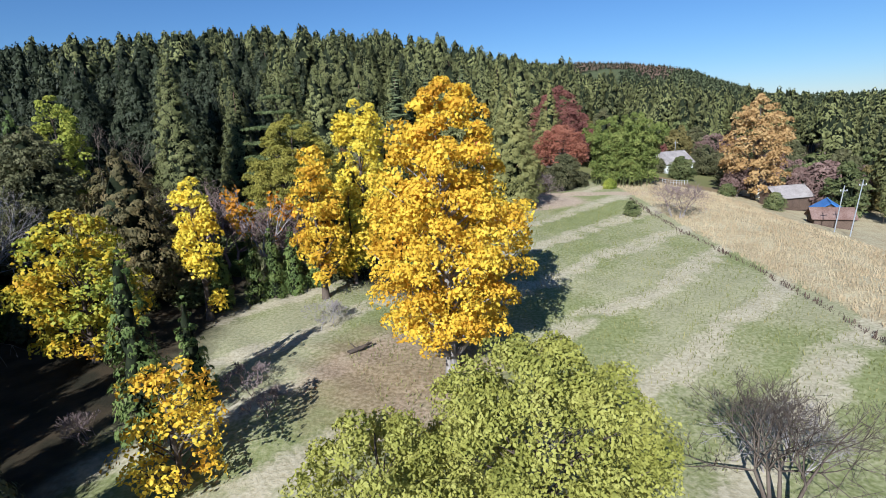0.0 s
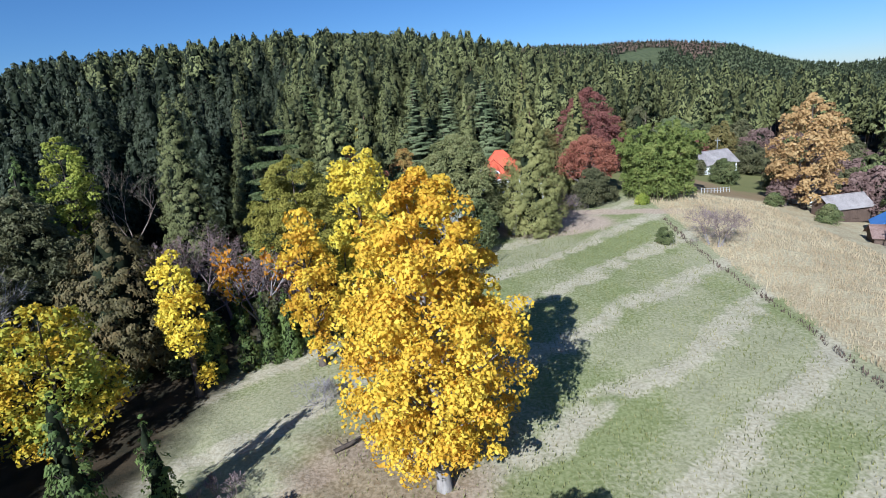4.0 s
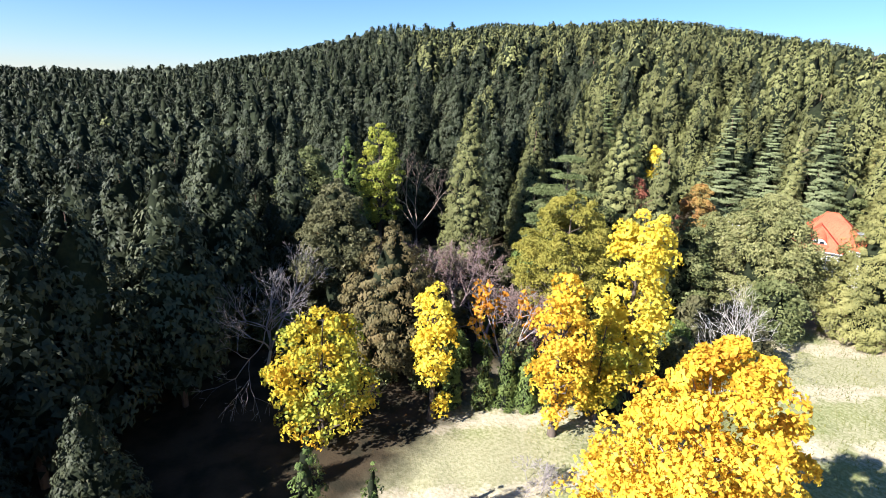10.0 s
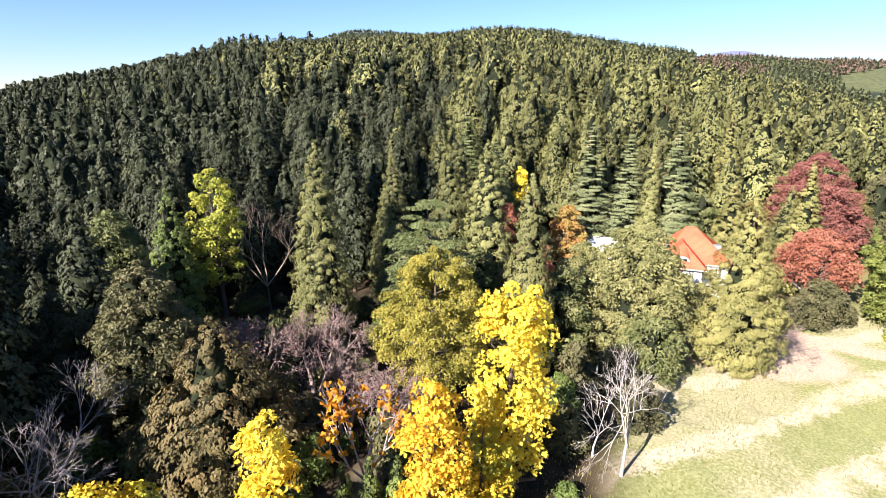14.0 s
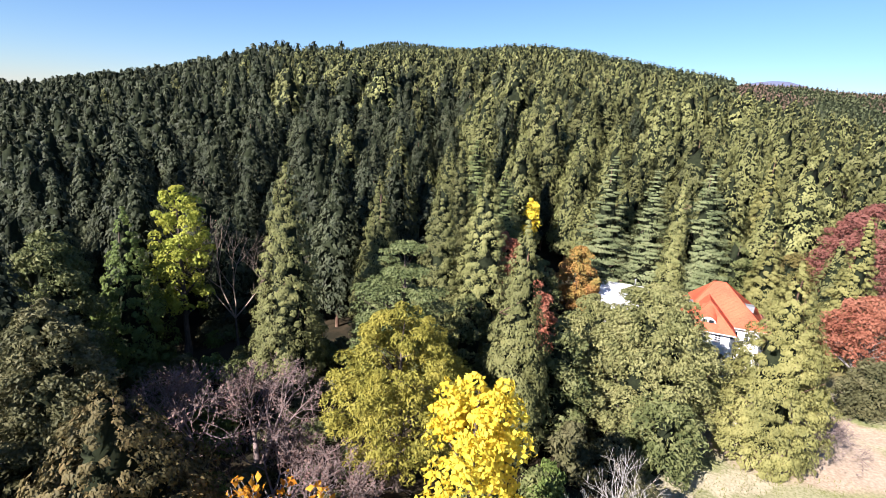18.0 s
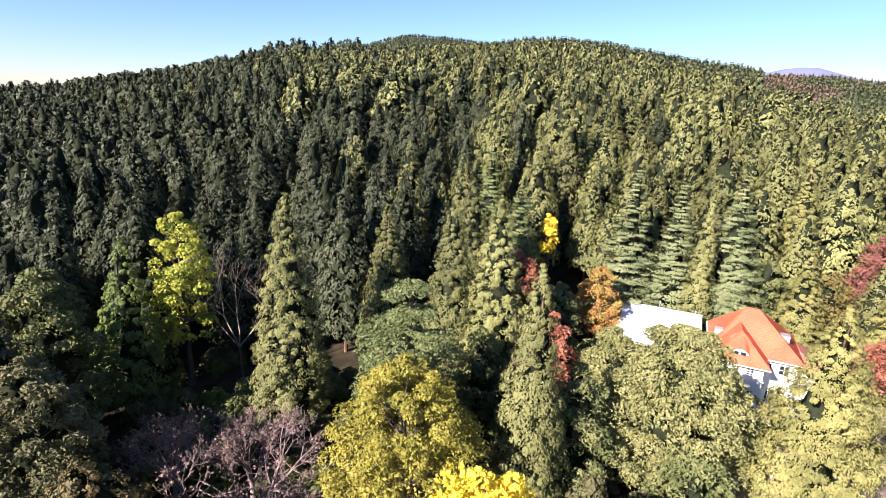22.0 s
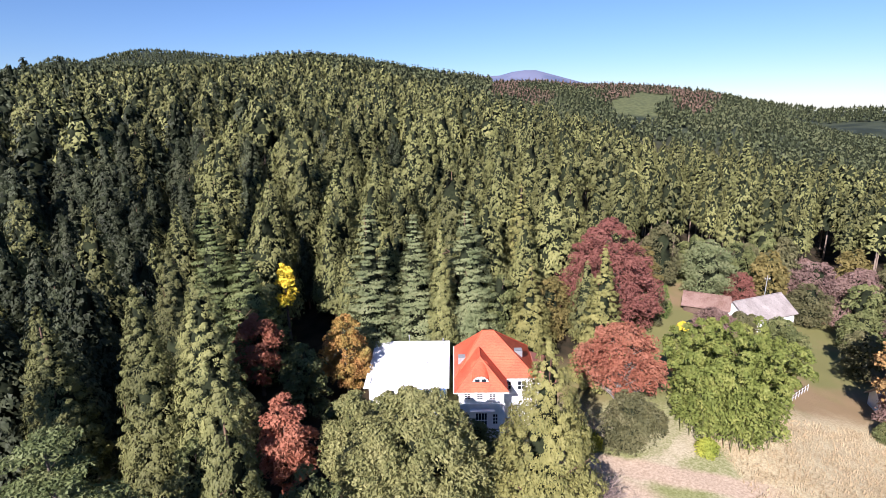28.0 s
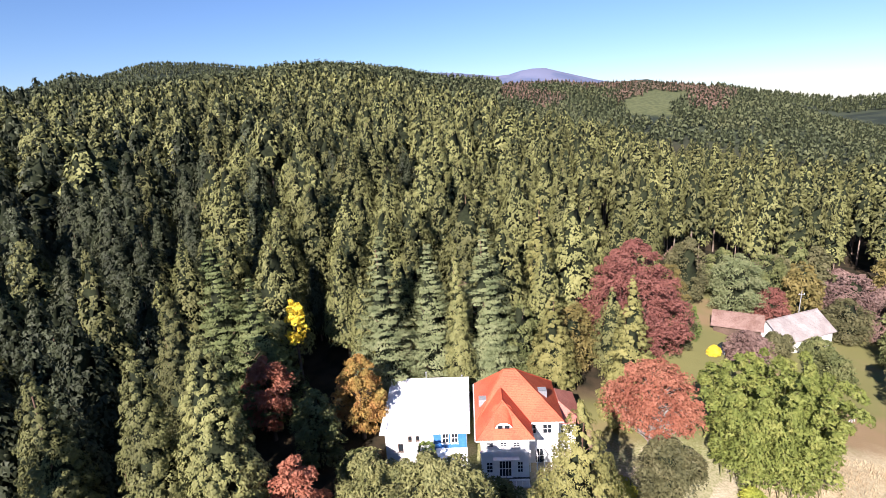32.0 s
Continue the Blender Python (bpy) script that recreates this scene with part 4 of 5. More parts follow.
def roof_tiles(name, c1, c2, courses=3.2, rough=0.6):
    """Painted tiles in courses, with weathering."""
    m, n, l, b = material(name)
    geo = n.new("ShaderNodeNewGeometry")
    sep = n.new("ShaderNodeSeparateXYZ")
    l.new(geo.outputs["Position"], sep.inputs[0])
    wave = n.new("ShaderNodeMath")
    wave.operation, wave.inputs[1].default_value = "MULTIPLY", courses * 2
    l.new(sep.outputs[2], wave.inputs[0])
    saw = n.new("ShaderNodeMath")
    saw.operation = "FRACT"
    l.new(wave.outputs[0], saw.inputs[0])
    nz, big = n.new("ShaderNodeTexNoise"), n.new("ShaderNodeTexNoise")
    nz.inputs["Scale"].default_value, big.inputs["Scale"].default_value = 5.0, 0.5
    for t in (nz, big):
        t.inputs["Detail"].default_value = 4
        l.new(geo.outputs["Position"], t.inputs["Vector"])
    s = n.new("ShaderNodeMath")
    s.operation = "ADD"
    l.new(nz.outputs[0], s.inputs[0])
    l.new(big.outputs[0], s.inputs[1])
    mr = n.new("ShaderNodeMapRange")
    mr.inputs["From Min"].default_value, mr.inputs["From Max"].default_value = 0.75, 1.25
    l.new(s.outputs[0], mr.inputs["Value"])
    r = ramp(n, [(0, c1), (1, c2)])
    l.new(mr.outputs[0], r.inputs[0])
    l.new(r.outputs[0], b.inputs["Base Color"])
    bp = n.new("ShaderNodeBump")
    bp.inputs["Strength"].default_value, bp.inputs["Distance"].default_value = 0.8, 0.04
    l.new(saw.outputs[0], bp.inputs["Height"])
    l.new(bp.outputs[0], b.inputs["Normal"])
    b.inputs["Roughness"].default_value = rough
    return m


RED_TILE = roof_tiles("red_roof_tiles", (0.46, 0.08, 0.04), (0.60, 0.135, 0.065))
PINK_TILE = roof_tiles("faded_red_roof", (0.36, 0.13, 0.10), (0.48, 0.20, 0.15))
GREY_TILE = roof_tiles("weathered_grey_roof", (0.22, 0.19, 0.175), (0.38, 0.34, 0.31))
RUST_TILE = roof_tiles("rusty_roof", (0.14, 0.08, 0.06), (0.25, 0.17, 0.14))
WHITE = plain_material("white_render", (0.70, 0.70, 0.68), (0.84, 0.84, 0.82), 2.0, 0.8)
WHITE_ROOF = plain_material("white_painted_metal", (0.72, 0.73, 0.75), (0.86, 0.87, 0.88), 1.2, 0.5, stretch=(1, 0.2, 1))
BLUE = plain_material("blue_boards", (0.03, 0.13, 0.38), (0.06, 0.20, 0.48), 3.0, 0.6)
BLUE_SHEET = plain_material("blue_sheet_metal", (0.05, 0.16, 0.42), (0.10, 0.24, 0.55), 2.0, 0.45)
STONE = plain_material("dark_stone", (0.06, 0.055, 0.05), (0.14, 0.13, 0.115), 3.0, 0.9)
TIMBER = plain_material("dark_timber", (0.06, 0.04, 0.03), (0.13, 0.09, 0.065), 4.0, 0.8)
CONCRETE = plain_material("pale_concrete", (0.40, 0.39, 0.37), (0.56, 0.55, 0.52), 3.0, 0.9)
GREY_METAL = plain_material("grey_metal", (0.28, 0.29, 0.30), (0.42, 0.43, 0.44), 3.0, 0.45, 0.4)
glass_m, gn, gl, gb = material("window_glass")
gb.inputs["Base Color"].default_value, gb.inputs["Roughness"].default_value = (0.02, 0.025, 0.03, 1), 0.06
gb.inputs["Specular IOR Level"].default_value = 0.6
GLASS = glass_m

HZ = 8.4  # ground floor of the house


def build_house():
    house = new("house")
    house.location = (0, 0, 0)
    tagged(house, "white two-storey house with a bright red hipped roof", "house")
    box_part("plinth", STONE, house, 4.1, 10.15, 113.35, 118, HZ - 1.2, HZ + 0.9, "dark stone base")
    z0, ze = HZ + 0.9, 15.0
    # front wing
    ups = [(4.9 + i * 1.62, 5.75 + i * 1.62, 13.55, 14.55) for i in range(3)]
    doors = [(6.35, 7.9, z0 + 0.05, z0 + 2.35), (8.6, 9.3, z0 + 0.6, z0 + 2.2), (4.8, 5.6, z0 + 0.6, z0 + 2.2)]
    wall_part(house, WHITE, "x", 4.2, 10.05, 113.45, z0, ze - 0.1, ups + doors)
    wall_part(house, WHITE, "y", 113.65, 117.0, 9.85, z0, ze - 0.1, [(114.6, 115.6, 13.2, 14.4)])
    wall_part(house, WHITE, "y", 113.65, 126.0, 4.2, z0, ze - 0.1, [(115.4, 116.3, 13.2, 14.4), (119.0, 120.2, 13.0, 14.4), (122.5, 123.7, 13.0, 14.4)])
    for h in ups:
        window_part(house, "x", *h[:2], 113.45, *h[2:], WHITE, GLASS, (1, 2))
    window_part(house, "x", *doors[0][:2], 113.45, *doors[0][2:], WHITE, GLASS, (3, 1), "french_window")
    for h in doors[1:]:
        window_part(house, "x", *h[:2], 113.45, *h[2:], WHITE, GLASS, (1, 2))
    box_part("cornice", WHITE, house, 4.05, 10.2, 113.25, 113.44, 12.85, 13.1)
    # ledge above the ground floor and terrace
    box_part("canopy", WHITE, house, 5.6, 8.8, 112.55, 113.24, 12.3, 12.42)
    box_part("terrace", CONCRETE, house, 4.3, 10.0, 111.9, 113.34, HZ + 0.55, HZ + 0.75)
    for i in range(8):
        x = 4.4 + i * 0.77
        box_part("baluster", WHITE, house, x, x + 0.08, 111.95, 112.03, HZ + 0.75, HZ + 1.6)
    box_part("handrail", WHITE, house, 4.35, 9.95, 111.92, 112.06, HZ + 1.6, HZ + 1.68)
    # main block
    wall_part(house, WHITE, "x", 10.05, 14.2, 117.0, HZ, ze - 0.1, [(10.5, 11.4, 12.9, 14.3), (12.2, 13.4, 12.9, 14.3), (11.2, 12.4, HZ + 0.2, HZ + 2.4)])
    window_part(house, "x", 10.5, 11.4, 117.0, 12.9, 14.3, WHITE, GLASS, (1, 1))
    window_part(house, "x", 12.2, 13.4, 117.0, 12.9, 14.3, WHITE, GLASS, (1, 1))
    window_part(house, "x", 11.2, 12.4, 117.0, HZ + 0.2, HZ + 2.4, WHITE, GLASS, (1, 1), "french_window")
    wall_part(house, WHITE, "y", 117.2, 126.0, 14.0, HZ, ze - 0.1, [(119.0, 120.2, 12.9, 14.3)])
    wall_part(house, WHITE, "x", 4.4, 14.0, 125.8, HZ, ze - 0.1, [])
    for u0, u1 in ((115.4, 116.3), (119.0, 120.2), (122.5, 123.7)):
        window_part(house, "y", u0, u1, 4.2, 13.15 if u0 < 117 else 13.0, 14.4, WHITE, GLASS, (1, 1))
    hip_roof(house, RED_TILE, 3.6, 14.8, 116.4, 126.6, ze, 4.9, (7.6, 121.3, 9.2, 121.3), label="bright red tiled roof")
    hip_roof(house, RED_TILE, 3.6, 10.65, 112.8, 119.5, ze + 0.004, 3.35, (7.1, 116.2, 7.1, 119.4), label="bright red tiled front roof")
    zt = ze + 4.9
    ribs(house, RED_TILE, [((7.6, 121.3, zt), (9.2, 121.3, zt)), ((9.2, 121.3, zt), (14.8, 116.4, ze)), ((7.6, 121.3, zt), (3.6, 116.4, ze + 0.02)), ((9.2, 121.3, zt), (14.8, 126.6, ze)),
                           ((7.1, 116.2, ze + 3.35), (3.6, 112.8, ze)), ((7.1, 116.2, ze + 3.35), (10.65, 112.8, ze)), ((7.1, 116.2, ze + 3.35), (7.1, 119.0, ze + 3.35))], label="pale red ridge tiles")
    for a, b in (((3.6, 112.75), (10.65, 112.75)), ((10.7, 116.35), (14.8, 116.35)), ((3.55, 112.8), (3.55, 126.6))):
        v, f = tubes([(*a, ze - 0.08, *b, ze - 0.08, 0.08, 0.08)], 8)
        link_mesh("gutter", v, f, WHITE, house, "white gutter")
    # half-round eyebrow dormer on the front roof
    bm = bmesh.new()
    n = 14
    front, back = [], []
    for i in range(n + 1):
        a = math.pi * i / n
        front.append(bm.verts.new((7.05 + 1.15 * math.cos(a), 113.75, ze + 0.75 + 1.0 * math.sin(a))))
        back.append(bm.verts.new((7.05 + 1.35 * math.cos(a), 116.0, ze + 1.9 + 1.15 * math.sin(a))))
    for i in range(n):
        bm.faces.new((front[i], front[i + 1], back[i + 1], back[i]))
    dormer = part("dormer", bm, RED_TILE, house, "half-round red dormer hood", True)
    bm = bmesh.new()
    c = bm.verts.new((7.05, 113.8, ze + 0.75))
    rim = [bm.verts.new((7.05 + 1.1 * math.cos(math.pi * i / n), 113.8, ze + 0.75 + 0.95 * math.sin(math.pi * i / n))) for i in range(n + 1)]
    for i in range(n):
        bm.faces.new((c, rim[i], rim[i + 1]))
    part("window", bm, WHITE, dormer, "white half-round window")
    bm = bmesh.new()
    for s in (-1, 1):
        add_box(bm, 7.05 + s * 0.42 - 0.3, 7.05 + s * 0.42 + 0.3, 113.74, 113.79, ze + 0.9, ze + 1.35)
    part("pane", bm, GLASS, dormer)
    # roof lights
    for x, y, zz in ((4.75, 119.3, ze + 1.5), (12.6, 120.2, ze + 2.0)):
        bm = bmesh.new()
        add_box(bm, x - 0.55, x + 0.55, y - 0.55, y + 0.55, zz - 0.5, zz + 0.45)
        part("skylight", bm, GREY_METAL, house, "grey framed roof light")
    # annex with a faded roof
    wall_part(house, WHITE, "x", 14.2, 17.2, 119.4, HZ, 13.1, [(14.9, 15.8, 11.2, 12.5)])
    window_part(house, "x", 14.9, 15.8, 119.4, 11.2, 12.5, WHITE, GLASS, (1, 1))
    wall_part(house, WHITE, "y", 119.6, 126.0, 17.0, HZ, 13.1, [])
    hip_roof(house, PINK_TILE, 14.25, 17.8, 118.8, 126.6, 13.2, 1.9, (14.9, 121.2, 14.9, 124.5), label="faded pink tiled annex roof")
    # garden pergola by the wall
    per = [(10.3 + i * 0.9, 115.2 + 0.1 * i) for i in range(4)]
    for x, y in per:
        box_part("post", WHITE, house, x, x + 0.1, y, y + 0.1, HZ - 0.1, HZ + 2.6, "white pergola post")
        box_part("beam", WHITE, house, x - 0.02, x + 0.12, y - 0.4, y + 1.7, HZ + 2.6, HZ + 2.72)


def build_white_house():
    house = new("white_house")
    tagged(house, "low white house with a white metal roof and blue boarding", "house")
    zr = 13.6
    holes = [(-5.2, -4.7, 12.2, 12.9), (-4.2, -3.7, 12.2, 12.9), (-6.6, -5.9, 10.6, 11.8)]
    wall_part(house, WHITE, "x", -8.2, -1.9, 117.2, 8.0, zr - 0.1, holes)
    for h in holes:
        window_part(house, "x", *h[:2], 117.2, *h[2:], TIMBER, GLASS, (0, 0))
    blue_holes = [(-0.75, 0.1, 11.7, 13.2), (0.45, 1.3, 11.7, 13.2)]
    wall_part(house, BLUE, "x", -1.9, 2.4, 117.25, 8.0, zr - 0.1, blue_holes, label="blue boarded wall")
    for h in blue_holes:
        window_part(house, "x", *h[:2], 117.2, *h[2:], WHITE, GLASS, (1, 1))
        box_part("shutter", WHITE, house, h[0] - 0.14, h[0] - 0.02, 117.13, 117.24, h[2], h[3])
    wall_part(house, WHITE, "y", 117.45, 128.0, -8.2, 8.0, zr + 0.4, [(120, 121, 11, 12.4)])
    wall_part(house, WHITE, "y", 117.45, 128.0, 2.2, 8.0, zr + 0.4, [])
    bm = bmesh.new()
    v = add_box(bm, -8.8, 2.9, 116.5, 128.6, zr - 0.05, zr + 0.12)
    for q in v:
        if q.co.y > 120:
            q.co.z += 0.95
    roof = part("roof", bm, WHITE_ROOF, house, "white painted sheet metal roof")
    for i in range(12):
        x = -8.3 + i * 0.97
        v, f = tubes([(x, 116.55, zr + 0.14, x, 128.5, zr + 1.09, 0.035, 0.035)], 4)
        link_mesh("seam", v, f, WHITE_ROOF, roof)
    box_part("parapet", WHITE, house, -8.8, 2.9, 128.62, 128.8, zr + 0.8, zr + 1.35)
    for x, y, h in ((-6.5, 128.0, 0.7), (-3.4, 128.2, 1.5), (1.9, 128.1, 0.9), (-0.4, 122.6, 1.3)):
        zz = zr + 0.12 + 0.95 * (y - 116.5) / 12.1
        v, f = tubes([(x, y, zz - 0.1, x, y, zz + h, 0.07, 0.06), (x, y, zz + h, x, y, zz + h + 0.12, 0.14, 0.12)], 8)
        link_mesh("vent_pipe", v, f, GREY_METAL, house, "grey roof vent pipe")
    # lean-to before the blue wall
    bm = bmesh.new()
    v = add_box(bm, -1.6, 2.5, 114.6, 117.1, 11.0, 11.1)
    for q in v:
        if q.co.y < 115:
            q.co.z -= 0.7
    part("porch_roof", bm, WHITE_ROOF, house, "pale porch roof")
    lean = [(-1.2, 0.2, 8.8, 10.0), (0.6, 2.0, 8.8, 10.0)]
    wall_part(house, WHITE, "x", -1.5, 2.4, 114.9, 8.0, 10.3, lean)
    for h in lean:
        window_part(house, "x", *h[:2], 114.9, *h[2:], WHITE, GLASS, (2, 0))


def gable_house(name, label, x, y, turn, w, d, eave, rise, wall, roof, roof_label, over=0.5, sink=0.4):
    """A simple gabled building, its ridge along its width."""
    root = new(name)
    tagged(root, label, "house")
    root.matrix_basis = pose(x, y, float(ground(x, y)) - sink, 0, 0, turn)
    bm = bmesh.new()
    add_box(bm, -w / 2, w / 2, -d / 2, -d / 2 + 0.2, 0, eave)
    add_box(bm, -w / 2, w / 2, d / 2 - 0.2, d / 2, 0, eave)
    for s in (-1, 1):
        a, b = (s * w / 2, s * (w / 2 - 0.2))
        add_box(bm, min(a, b), max(a, b), -d / 2 + 0.2, d / 2 - 0.2, 0, eave)
        v = [bm.verts.new(p) for p in ((a, -d / 2, eave), (a, d / 2, eave), (a, 0, eave + rise * 0.94), (b, -d / 2, eave), (b, d / 2, eave), (b, 0, eave + rise * 0.94))]
        for f in ((0, 1, 2), (5, 4, 3), (0, 3, 4, 1), (1, 4, 5, 2), (2, 5, 3, 0)):
            bm.faces.new([v[i] for i in f])
    part("wall", bm, wall, root)
    t = 0.12
    for s in (-1, 1):
        bm = bmesh.new()
        y1, z1 = s * (d / 2 + over), eave - over * rise / (d / 2)
        p = [(-w / 2 - over, 0, eave + rise), (w / 2 + over, 0, eave + rise), (w / 2 + over, y1, z1), (-w / 2 - over, y1, z1)]
        top_v = [bm.verts.new((a, b, c + t)) for a, b, c in p]
        bot_v = [bm.verts.new(q) for q in p]
        bm.faces.new(top_v)
        bm.faces.new(bot_v[::-1])
        for i in range(4):
            bm.faces.new((top_v[i], bot_v[i], bot_v[(i + 1) % 4], top_v[(i + 1) % 4]))
        part("roof", bm, roof, root, roof_label)
    v, f = tubes([(-w / 2 - over, 0, eave + rise + t, w / 2 + over, 0, eave + rise + t, 0.12, 0.12)], 6)
    link_mesh("ridge_cap", v, f, roof, root)
    for i in range(max(1, int(w // 3.2))):
        u = -w / 2 + 1.2 + i * 3.0
        window_part(root, "x", u, u + 1.3, -d / 2 - 0.03, 0.9, 2.0, TIMBER, GLASS, (1, 0))
    return root


build_house()
build_white_house()


def fan_palm(x, y, H):
    """A small windmill palm: a shaggy stem and a round head of fan leaves, each with its stalk."""
    rng = np.random.default_rng(21)
    root = new("palm_tree")
    v, f = tubes([(0, 0, -0.2, 0.08, 0, H * 0.5, 0.13, 0.12), (0.08, 0, H * 0.5, 0.1, 0.05, H - 0.7, 0.12, 0.14)], 8)
    link_mesh("trunk", v, f, BARK, root, smooth=True)
    for k in range(22):
        a, up = k * 2.4, rng.uniform(-0.35, 1.0)
        d = unit(np.array([math.cos(a), math.sin(a), up]))
        side = unit(np.cross(d, [0, 0, 1.0]))
        hub = np.array([0.1, 0.05, H - 0.7])
        end = hub + d * 0.75
        sv, sf = tubes([(*hub, *end, 0.02, 0.012)], 4)
        vs, fs = [], []
        for j in range(11):
            b = (j - 5) / 5 * 1.25
            tip = end + (d * math.cos(b) + side * math.sin(b)) * 0.62 - np.array([0, 0, 0.16 + 0.1 * abs(b)])
            wide = (side * math.cos(b) - d * math.sin(b)) * 0.05
            mid = end + (tip - end) * 0.5 + np.array([0, 0, 0.05])
            n = len(vs)
            vs += [end, mid - wide, tip, mid + wide]
            fs += [(n, n + 1, n + 2), (n, n + 2, n + 3)]
        sf = np.concatenate([sf[:, [0, 1, 2]], sf[:, [0, 2, 3]]])
        link_mesh("leaf", np.concatenate([np.array(vs), sv]), np.concatenate([np.array(fs), sf + len(vs)]), CYPRESS, root)
    return place_tree(root, x, y, "small dark green fan palm before the blue wall", "palm tree")


fan_palm(-2.6, 113.6, 5.6)
gable_house("farmhouse", "old farmhouse with a weathered grey gabled roof", 65.5, 155.0, 22, 12.5, 7.5, 3.2, 2.8, WHITE, GREY_TILE, "weathered grey roof")
gable_house("farm_barn", "low barn with a patched rusty roof", 55.5, 155.5, -28, 8.0, 5.0, 2.8, 1.8, TIMBER, RUST_TILE, "patched rusty sheet roof")
gable_house("shed", "small dark shed with a faded brown roof at the field's edge", 69.8, 94.0, -20, 6.0, 4.0, 2.3, 1.3, TIMBER, RUST_TILE, "faded brown sheet roof")
gable_house("barn", "dark barn with a blue sheet metal roof", 74.0, 100.5, 60, 6.2, 4.6, 2.8, 1.6, TIMBER, BLUE_SHEET, "blue sheet metal roof")
gable_house("storehouse", "dark storehouse with a weathered grey roof", 73.0, 112.0, 10, 8.0, 5.0, 3.2, 1.8, TIMBER, GREY_TILE, "weathered grey roof")
gable_house("cottage", "white cottage with a dark roof beyond the trees", 71.0, 124.0, -15, 7.0, 5.0, 3.0, 2.0, WHITE, GREY_TILE, "grey roof")
gable_house("cottage", "distant white house with a red roof on the wooded slope", 158.0, 245.0, -20, 13.0, 8.0, 5.5, 3.0, WHITE, PINK_TILE, "red roof", sink=0.2)

# ---- small things ----
def utility_pole(x, y, h, lean, label):
    root = new("utility_pole")
    v, f = tubes([(0, 0, -0.3, lean, 0, h, 0.11, 0.07)], 10)
    link_mesh("pole", v, f, GREY_METAL, root, smooth=True)
    box_part("crossarm", GREY_METAL, root, lean - 0.6, lean + 0.6, -0.05, 0.05, h - 0.9, h - 0.8)
    for s in (-0.5, 0, 0.5):
        v, f = tubes([(lean + s, 0, h - 0.8, lean + s, 0, h - 0.6, 0.05, 0.04)], 6)
        link_mesh("insulator", v, f, WHITE, root)
    root.location = (x, y, float(ground(x, y)))
    return tagged(root, label, "pole", "utility poles")


utility_pole(64.8, 82.6, 9.0, 0.9, "leaning pale concrete utility pole beside the shed")
utility_pole(63.6, 84.5, 7.6, 0.7, "shorter pale concrete utility pole")
utility_pole(70.0, 160.5, 9.0, 0.3, "thin grey utility pole behind the farmhouse")


def fallen_log(x, y, turn):
    root = new("fallen_log")
    v, f = tubes([(-1.1, 0, 0.2, 0.2, 0.05, 0.28, 0.2, 0.17), (0.2, 0.05, 0.28, 1.2, 0.2, 0.4, 0.17, 0.1)], 9)
    link_mesh("log", v, f, BARK, root, smooth=True)
    v, f = tubes([(-0.3, 0, 0.3, -0.6, 0.5, 0.75, 0.07, 0.03), (0.5, 0.1, 0.35, 0.7, -0.3, 0.8, 0.06, 0.02)], 6)
    link_mesh("branch_stub", v, f, BARK, root)
    root.matrix_basis = pose(x, y, float(ground(x, y)) - 0.02, 0, 0, turn)
    return tagged(root, "dark fallen log lying in dry grass", "log")


fallen_log(-7.6, 42.2, 35)


def dead_trunk(x, y):
    root = new("dead_trunk")
    v, f = tubes([(0, 0, -0.2, 0.35, 0.1, 1.8, 0.34, 0.27), (0.35, 0.1, 1.8, 0.7, 0.15, 3.6, 0.27, 0.2), (0.45, 0.1, 2.3, 0.1, 0.3, 3.2, 0.1, 0.05)], 9)
    link_mesh("trunk", v, f, BARK_PALE, root, smooth=True)
    root.location = (x, y, float(ground(x, y)))
    return tagged(root, "pale leaning dead tree trunk on bare earth", "tree trunk")


dead_trunk(9.2, 96.6)


def parked_car(x, y, turn):
    root = new("car")
    paint = plain_material("blue_car_paint", (0.05, 0.07, 0.16), (0.08, 0.10, 0.22), 2, 0.3)
    bm = bmesh.new()
    v = add_box(bm, -1.9, 1.9, -0.8, 0.8, 0.35, 0.95)
    bmesh.ops.bevel(bm, geom=bm.edges[:], offset=0.14, segments=2, affect="EDGES")
    part("body", bm, paint, root, smooth=False)
    bm = bmesh.new()
    v = add_box(bm, -1.3, 0.95, -0.72, 0.72, 0.93, 1.5)
    for q in v:
        if q.co.z > 1.2:
            q.co.x *= 0.72
            q.co.y *= 0.85
    bmesh.ops.bevel(bm, geom=bm.edges[:], offset=0.08, segments=2, affect="EDGES")
    part("cabin", bm, GLASS, root, "dark glazed cabin")
    for sx in (-1.2, 1.2):
        for sy in (-0.8, 0.8):
            v, f = tubes([(sx, sy - 0.1, 0.32, sx, sy + 0.1, 0.32, 0.32, 0.32)], 14)
            w = link_mesh("wheel", v, f, STONE, root)
            v, f = tubes([(sx, sy - 0.11, 0.32, sx, sy + 0.11, 0.32, 0.19, 0.19)], 10)
            link_mesh("rim", v, f, GREY_METAL, w)
    root.matrix_basis = pose(x, y, float(ground(x, y)) + 0.02, 0, 0, turn)
    return tagged(root, "dark blue car parked beside a yellow bush", "car")


parked_car(48.6, 146.4, 40)


